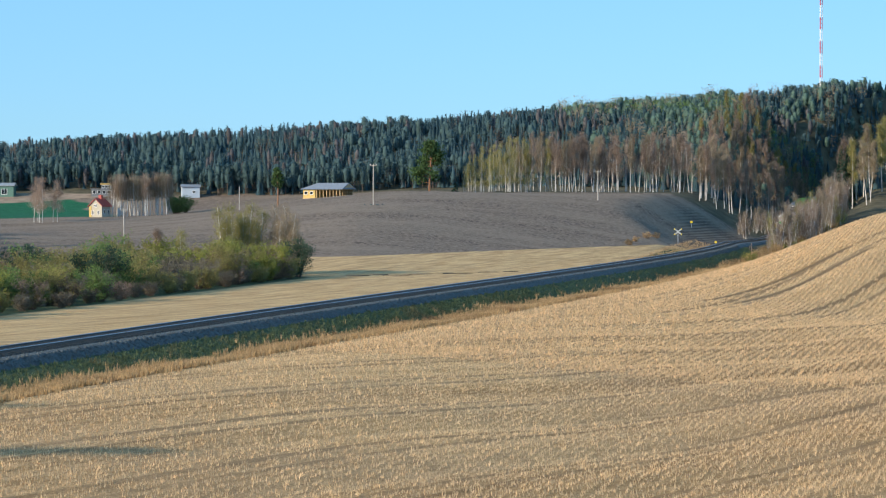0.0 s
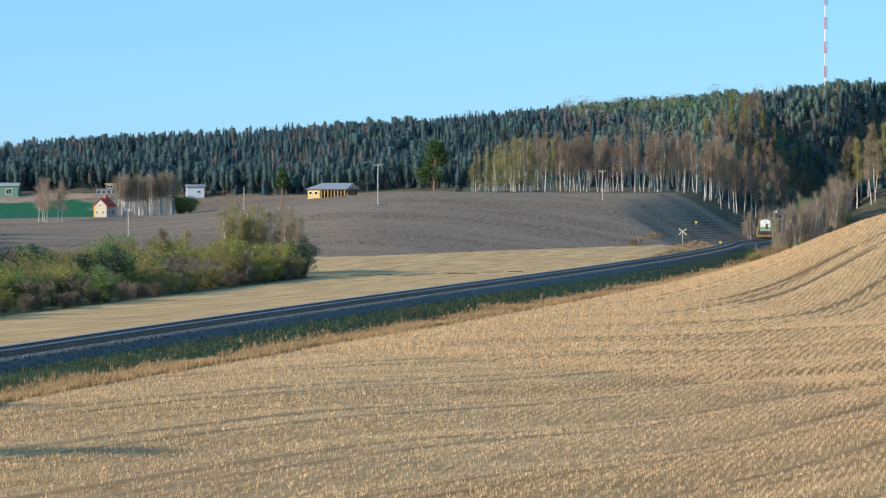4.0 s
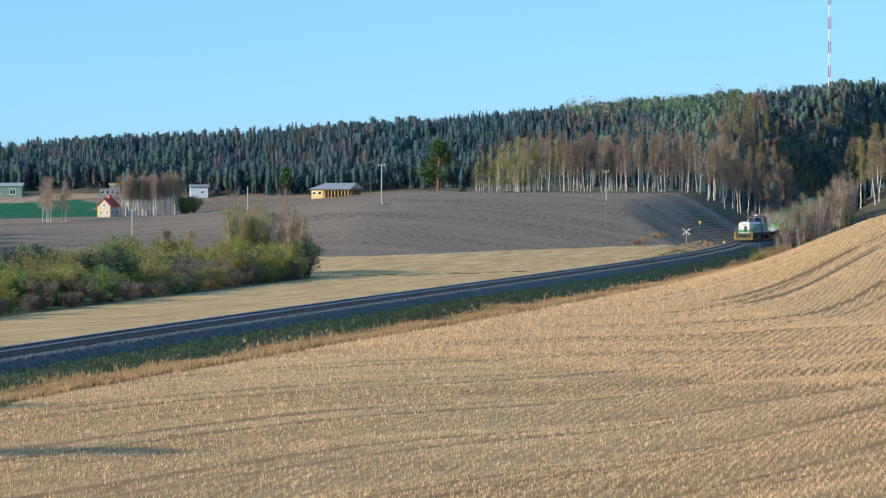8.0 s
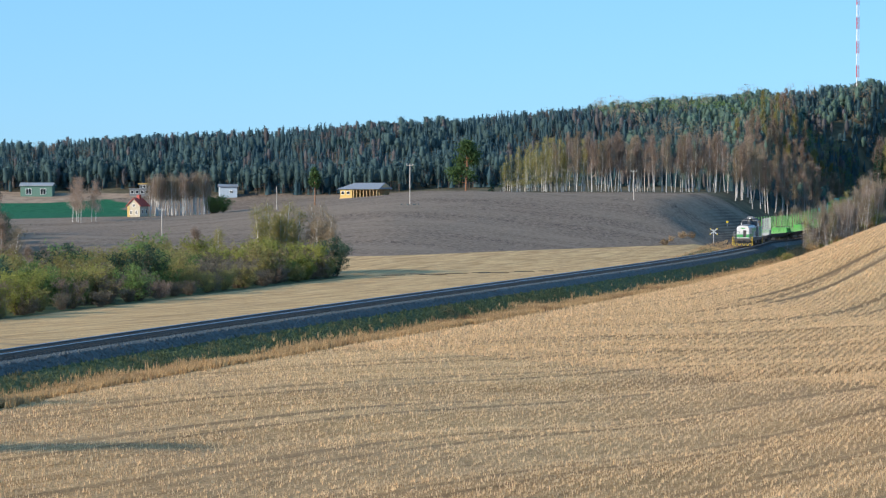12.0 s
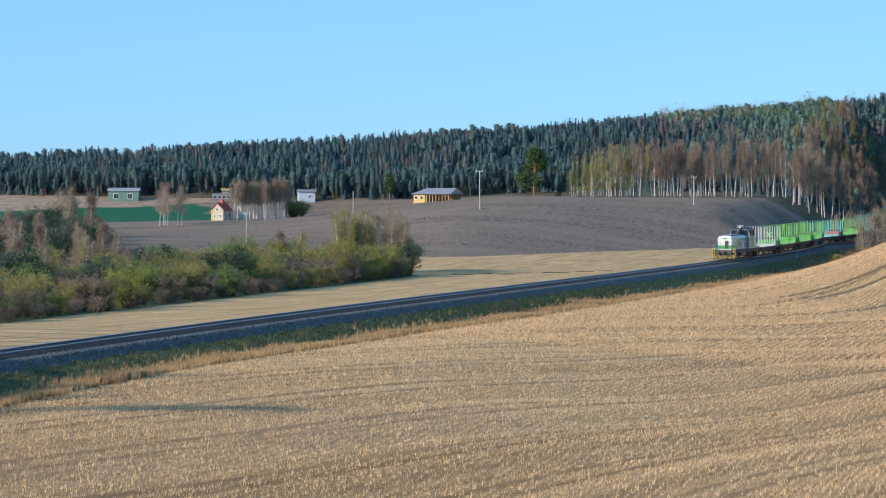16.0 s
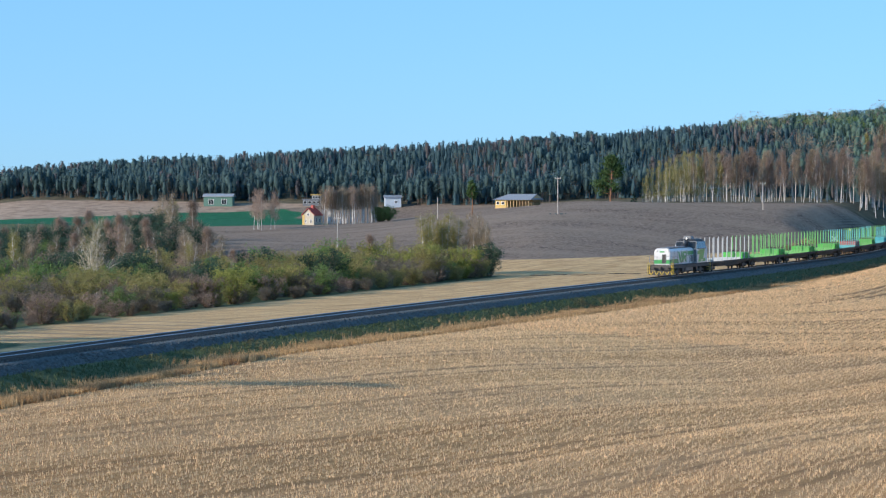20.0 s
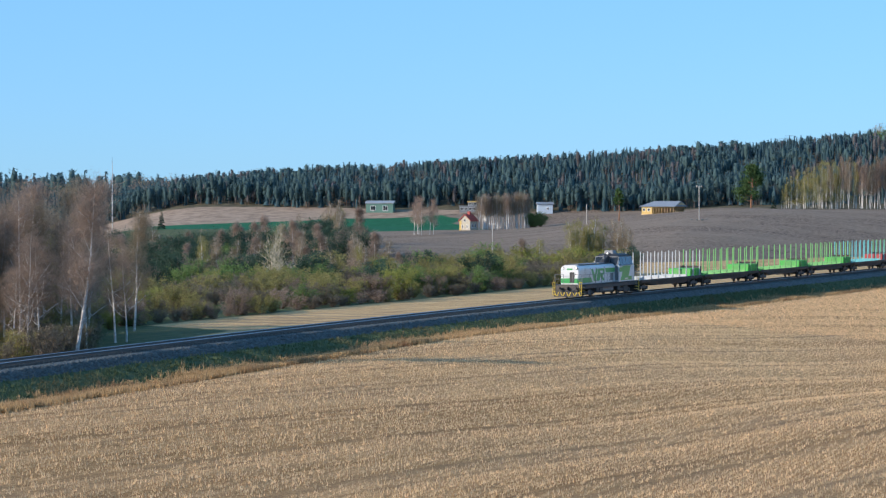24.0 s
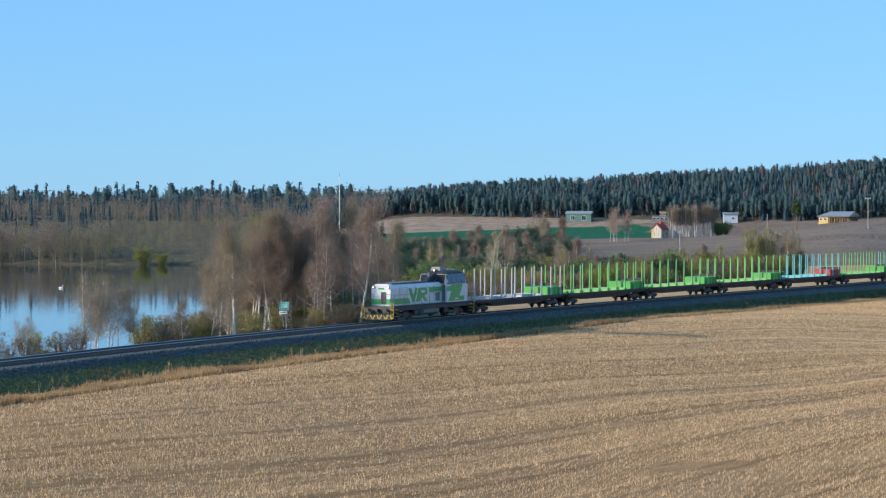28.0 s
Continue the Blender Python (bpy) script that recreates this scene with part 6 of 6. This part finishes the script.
    for x, sgn in ((8.0, 1), (-8.0, -1)):
        beam = part("buffer_beam", softened(Geo().box(min(x, x + sgn * 0.14), max(x, x + sgn * 0.14), -1.5, 1.5, 0.72, 1.32), 0.02, 1), M["loco_dark"], root)
        for yy in (-1.42, 1.42):
            frame_ = Geo()
            for q in (-0.11, 0.11):
                frame_.tube([(x + sgn * 0.22, yy + q, 0.3), (x + sgn * 0.22, yy + q, 1.62)], [0.035, 0.035], 6)
            for zz in (0.34, 0.7, 1.05, 1.6):
                frame_.box(min(x + sgn * 0.05, x + sgn * 0.27), max(x + sgn * 0.05, x + sgn * 0.27), yy - 0.13, yy + 0.13, zz - 0.025, zz + 0.025)
            part("corner_step", frame_, M["loco_yellow"], root, "yellow corner step")
        for yy in (-0.55, 0.55):
            part("hose", Geo().tube([(x + sgn * 0.16, yy, 1.0), (x + sgn * 0.36, yy, 0.9), (x + sgn * 0.34, yy * 0.9, 0.5)], [0.03] * 3, 6), M["loco_dark"], beam)
        part("plough", softened(Geo().prism(((-1.45, 0.16), (1.45, 0.16), (1.5, 0.70), (-1.5, 0.70)), "x", x + sgn * 0.05, x + sgn * 0.2), 0.02, 1), M["loco_dark"], root, "dark rail guard with yellow bars")
        for k in range(9):
            yy = -1.28 + 0.32 * k
            tip = 0.12 if k % 2 else -0.12
            part("guard_bar", Geo().prism(((yy - 0.04 - tip, 0.24), (yy + 0.04 - tip, 0.24), (yy + 0.045 + 0.6 * tip, 0.62), (yy - 0.045 + 0.6 * tip, 0.62)), "x", min(x + sgn * 0.19, x + sgn * 0.24), max(x + sgn * 0.19, x + sgn * 0.24)), M["loco_yellow"], root, "yellow slanting bar")
        buffers(root, x + sgn * 0.14, sgn)
        part("coupler", softened(Geo().box(min(x, x + sgn * 0.5), max(x, x + sgn * 0.5), -0.14, 0.14, 0.9, 1.16), 0.03, 1), M["loco_dark"], root)
        for ya, yb in ((-1.4, -0.5), (0.5, 1.4)):
            g = Geo()
            for yy in (ya, yb):
                g.tube([(x - sgn * 0.05, yy, 1.34), (x - sgn * 0.05, yy, 2.4)], [0.02, 0.02], 5)
            for zz in (1.9, 2.4):
                g.tube([(x - sgn * 0.05, ya, zz), (x - sgn * 0.05, yb, zz)], [0.02, 0.02], 5)
            part("end_rail", g, M["loco_grey"], root)
    for yy in (-0.72, 0.72):
        lamp = part("headlight", Geo().tube([(7.52, yy, 3.02), (7.64, yy, 3.02)], [0.13, 0.12], 12), M["loco_grey"], root)
        part("lens", Geo().tube([(7.63, yy, 3.02), (7.66, yy, 3.02)], [0.09, 0.08], 12), M["headlight"], lamp, "lit white headlight")
    lamp = part("headlight", Geo().tube([(-3.2, 0, 4.3), (-2.95, 0, 4.3)], [0.13, 0.13], 12), M["loco_grey"], root)
    part("lens", Geo().tube([(-2.96, 0, 4.3), (-2.93, 0, 4.3)], [0.09, 0.08], 12), M["headlight"], lamp, "lit white headlight")
    return root


WAGON = 22.8


def build_wagon(label, stake, crate, deck):
    root = thing("timber_wagon", label, "wagon", "timber wagons of the train")
    L = WAGON / 2 - 0.55
    part("underframe", softened(Geo().prism(((-L, 0.95), (-L, 1.22), (L, 1.22), (L, 0.95), (L - 3.6, 0.9), (L - 5.2, 0.62), (-L + 5.2, 0.62), (-L + 3.6, 0.9)), "y", -1.05, 1.05), 0.02, 1), M["frame_dark"], root)
    part("deck", softened(Geo().box(-L, L, -1.4, 1.4, 1.22, 1.32), 0.02, 1), M[deck], root)
    for s_ in (-1, 1):
        part("side_sill", softened(Geo().box(-L, L, s_ * 1.42 - 0.04, s_ * 1.42 + 0.04, 1.08, 1.34), 0.01, 1), M["frame_dark"], root)
    bol = sta = None
    for i in range(9):
        x = -L + 0.9 + i * (2 * L - 1.8) / 8
        if bol is None:
            bol = part("bolster", softened(Geo().box(-0.12, 0.12, -1.5, 1.5, 1.32, 1.56, (0.03, 0.0)), 0.01, 1), M[stake], root)
            sta = part("stake", Geo().prism(((-0.19, 0.0), (0.19, 0.0), (0.12, 0.10), (0.085, 0.3), (0.038, 2.75), (-0.038, 2.75), (-0.085, 0.3), (-0.12, 0.10)), "y", -0.05, 0.05), M[stake], root)
            bol.matrix_basis, sta.matrix_basis = pose(x, 0, 0), pose(x, -1.44, 1.45)
        else:
            same("bolster", bol, root, pose(x, 0, 0))
            same("stake", sta, root, pose(x, -1.44, 1.45))
        same("stake", sta, root, pose(x, 1.44, 1.45))
    c = part("crate", softened(Geo().box(-L + 0.15, -L + 3.9, -1.3, 1.3, 1.34, 2.15), 0.03, 1), M[crate], root, "steel end box")
    for x in (-L + 1.1, -L + 2.0, -L + 2.9):
        for s_ in (-1, 1):
            part("rib", Geo().box(x - 0.06, x + 0.06, s_ * 1.33 - 0.04, s_ * 1.33 + 0.04, 1.36, 2.13), M[crate], c)
    part("end_wall", softened(Geo().box(-L - 0.02, -L + 0.1, -1.35, 1.35, 1.3, 2.4), 0.02, 1), M["frame_dark"], root)
    part("end_rail", Geo().tube([(L - 0.1, -1.3, 1.3), (L - 0.1, -1.3, 2.2), (L - 0.1, 1.3, 2.2), (L - 0.1, 1.3, 1.3)], [0.03] * 4, 5), M[stake], root)
    for x in (-L + 2.1, L - 2.1):
        bogie(root, x, 1.9)
    for sgn in (-1, 1):
        buffers(root, sgn * L, sgn)
        part("coupler", softened(Geo().box(min(sgn * L, sgn * (L + 0.6)), max(sgn * L, sgn * (L + 0.6)), -0.1, 0.1, 0.94, 1.14), 0.02, 1), M["frame_dark"], root)
    g = Geo().tube([(-1.0, -1.1, 0.75), (1.2, -1.1, 0.75)], [0.2, 0.2], 10)
    part("air_tank", g, M["frame_dark"], root)
    return root


loco = build_loco()
kinds = {"grey": build_wagon("empty timber wagon with grey stakes and a green end box", "stake_grey", "wagon_green", "stake_grey"),
         "green": build_wagon("empty timber wagon with green stakes and a green end box", "stake_green", "wagon_green", "wagon_green"),
         "blue": build_wagon("empty timber wagon with blue stakes and a red end box", "stake_blue", "wagon_red", "wagon_blue"),
         "teal": build_wagon("empty timber wagon with blue stakes and a blue end box", "stake_blue", "wagon_blue", "wagon_blue")}
TRAIN, used = [], set()
for k in ("grey", "green", "green", "green", "blue", "green", "teal", "green", "teal", "green", "teal", "green"):
    TRAIN.append(copy_thing(kinds[k], Matrix()) if k in used else kinds[k])
    used.add(k)


# a bird on the water
swan = thing("white_bird", "small white bird swimming on the lake", "bird", m=Matrix.Translation((-138, 300, LAKE_Z)))
part("body", Geo().tube([(-0.45, 0, 0.1), (-0.2, 0, 0.12), (0.15, 0, 0.12), (0.35, 0, 0.1)], [0.03, 0.16, 0.16, 0.05], 8), M["bird_white"], swan)
part("neck", Geo().tube([(0.28, 0, 0.12), (0.4, 0, 0.3), (0.36, 0, 0.48), (0.46, 0, 0.52)], [0.05, 0.04, 0.04, 0.03], 6), M["bird_white"], swan)


# a small dark insect that darts across the sky
bird = thing("flying_bird", "small dark insect in flight against the sky", "bird")
part("body", Geo().tube([(-0.020, 0, 0), (-0.008, 0, 0), (0.010, 0, 0), (0.021, 0, 0.001)], [0.002, 0.006, 0.006, 0.002], 8), M["insect_grey"], bird)
for s_ in (-1, 1):
    part("wing", Geo().prism(((0.010, s_ * 0.004), (-0.004, s_ * 0.004), (-0.012, s_ * 0.026), (-0.002, s_ * 0.024)), "z", 0.0, 0.0015), M["insect_grey"], bird)

# ---------------- what moves ----------------
def motions():
    ys = np.linspace(-120, 900, 4081)
    arc = np.concatenate([[0], np.cumsum(np.hypot(np.diff(track_x(ys)), np.diff(ys)))])

    def spot(a):
        y = float(np.interp(a, arc, ys))
        return Vector((float(track_x(y)), y, float(track_z(y))))

    # the insect: down past the camera in a moment, then off low over the track
    flight = ((0, 6.45, 24.34, 16.58), (2.8, -1.184, 23.877, 10.82), (2.9, -1.969, 23.87, 10.235), (3.0, -2.748, 23.823, 9.647), (3.1, -3.516, 23.738, 9.057), (3.4, -5.85, 23.738, 7.88), (28, -260.0, 60.0, 14.0))
    heading = math.degrees(math.atan2(-0.47, -7.79))
    walk(bird, [(t, pose(x, y, z, 0, 25, heading)) for t, x, y, z in flight])

    # where the locomotive's front is, second by second, as a distance north along the line
    ts = (0, 1.5, 3, 4.3, 5.5, 7, 8, 9, 10, 11, 12, 13.5, 15, 17, 19, 20, 21.5, 23, 25, 26, 27, 28)
    fronts = (486, 477, 468, 460, 452, 443, 436.5, 428.5, 417, 402, 386, 362, 337, 304, 269, 252, 224.5, 196, 153.5, 130.6, 106.0, 82.4)
    secs = np.arange(0, 28.01, 1.0)
    # a smooth speed through those places
    coef = np.polyfit(ts, [float(np.interp(f, ys, arc)) for f in fronts], 8)
    heads = np.polyval(coef, secs)
    loco.scale.x = 1.09
    spans = [(loco, 0.6, 17.4, 5.5)]
    at = 0.6 + 17.4 + 0.55
    for w in TRAIN:
        spans.append((w, at + 0.6, WAGON - 1.1, WAGON / 2 - 2.65))
        at += WAGON
    for ob, gap, length, half in spans:
        rows = []
        for t, a in zip(secs, heads):
            c = a + gap + length / 2
            f, b = spot(c - half), spot(c + half)
            d = f - b
            mid = (f + b) / 2
            m = Matrix.Translation(mid) @ Matrix.Rotation(math.atan2(d.y, d.x), 4, "Z") @ Matrix.Rotation(-math.atan2(d.z, math.hypot(d.x, d.y)), 4, "Y")
            rows.append((float(t), m))
        walk(ob, rows)


motions()
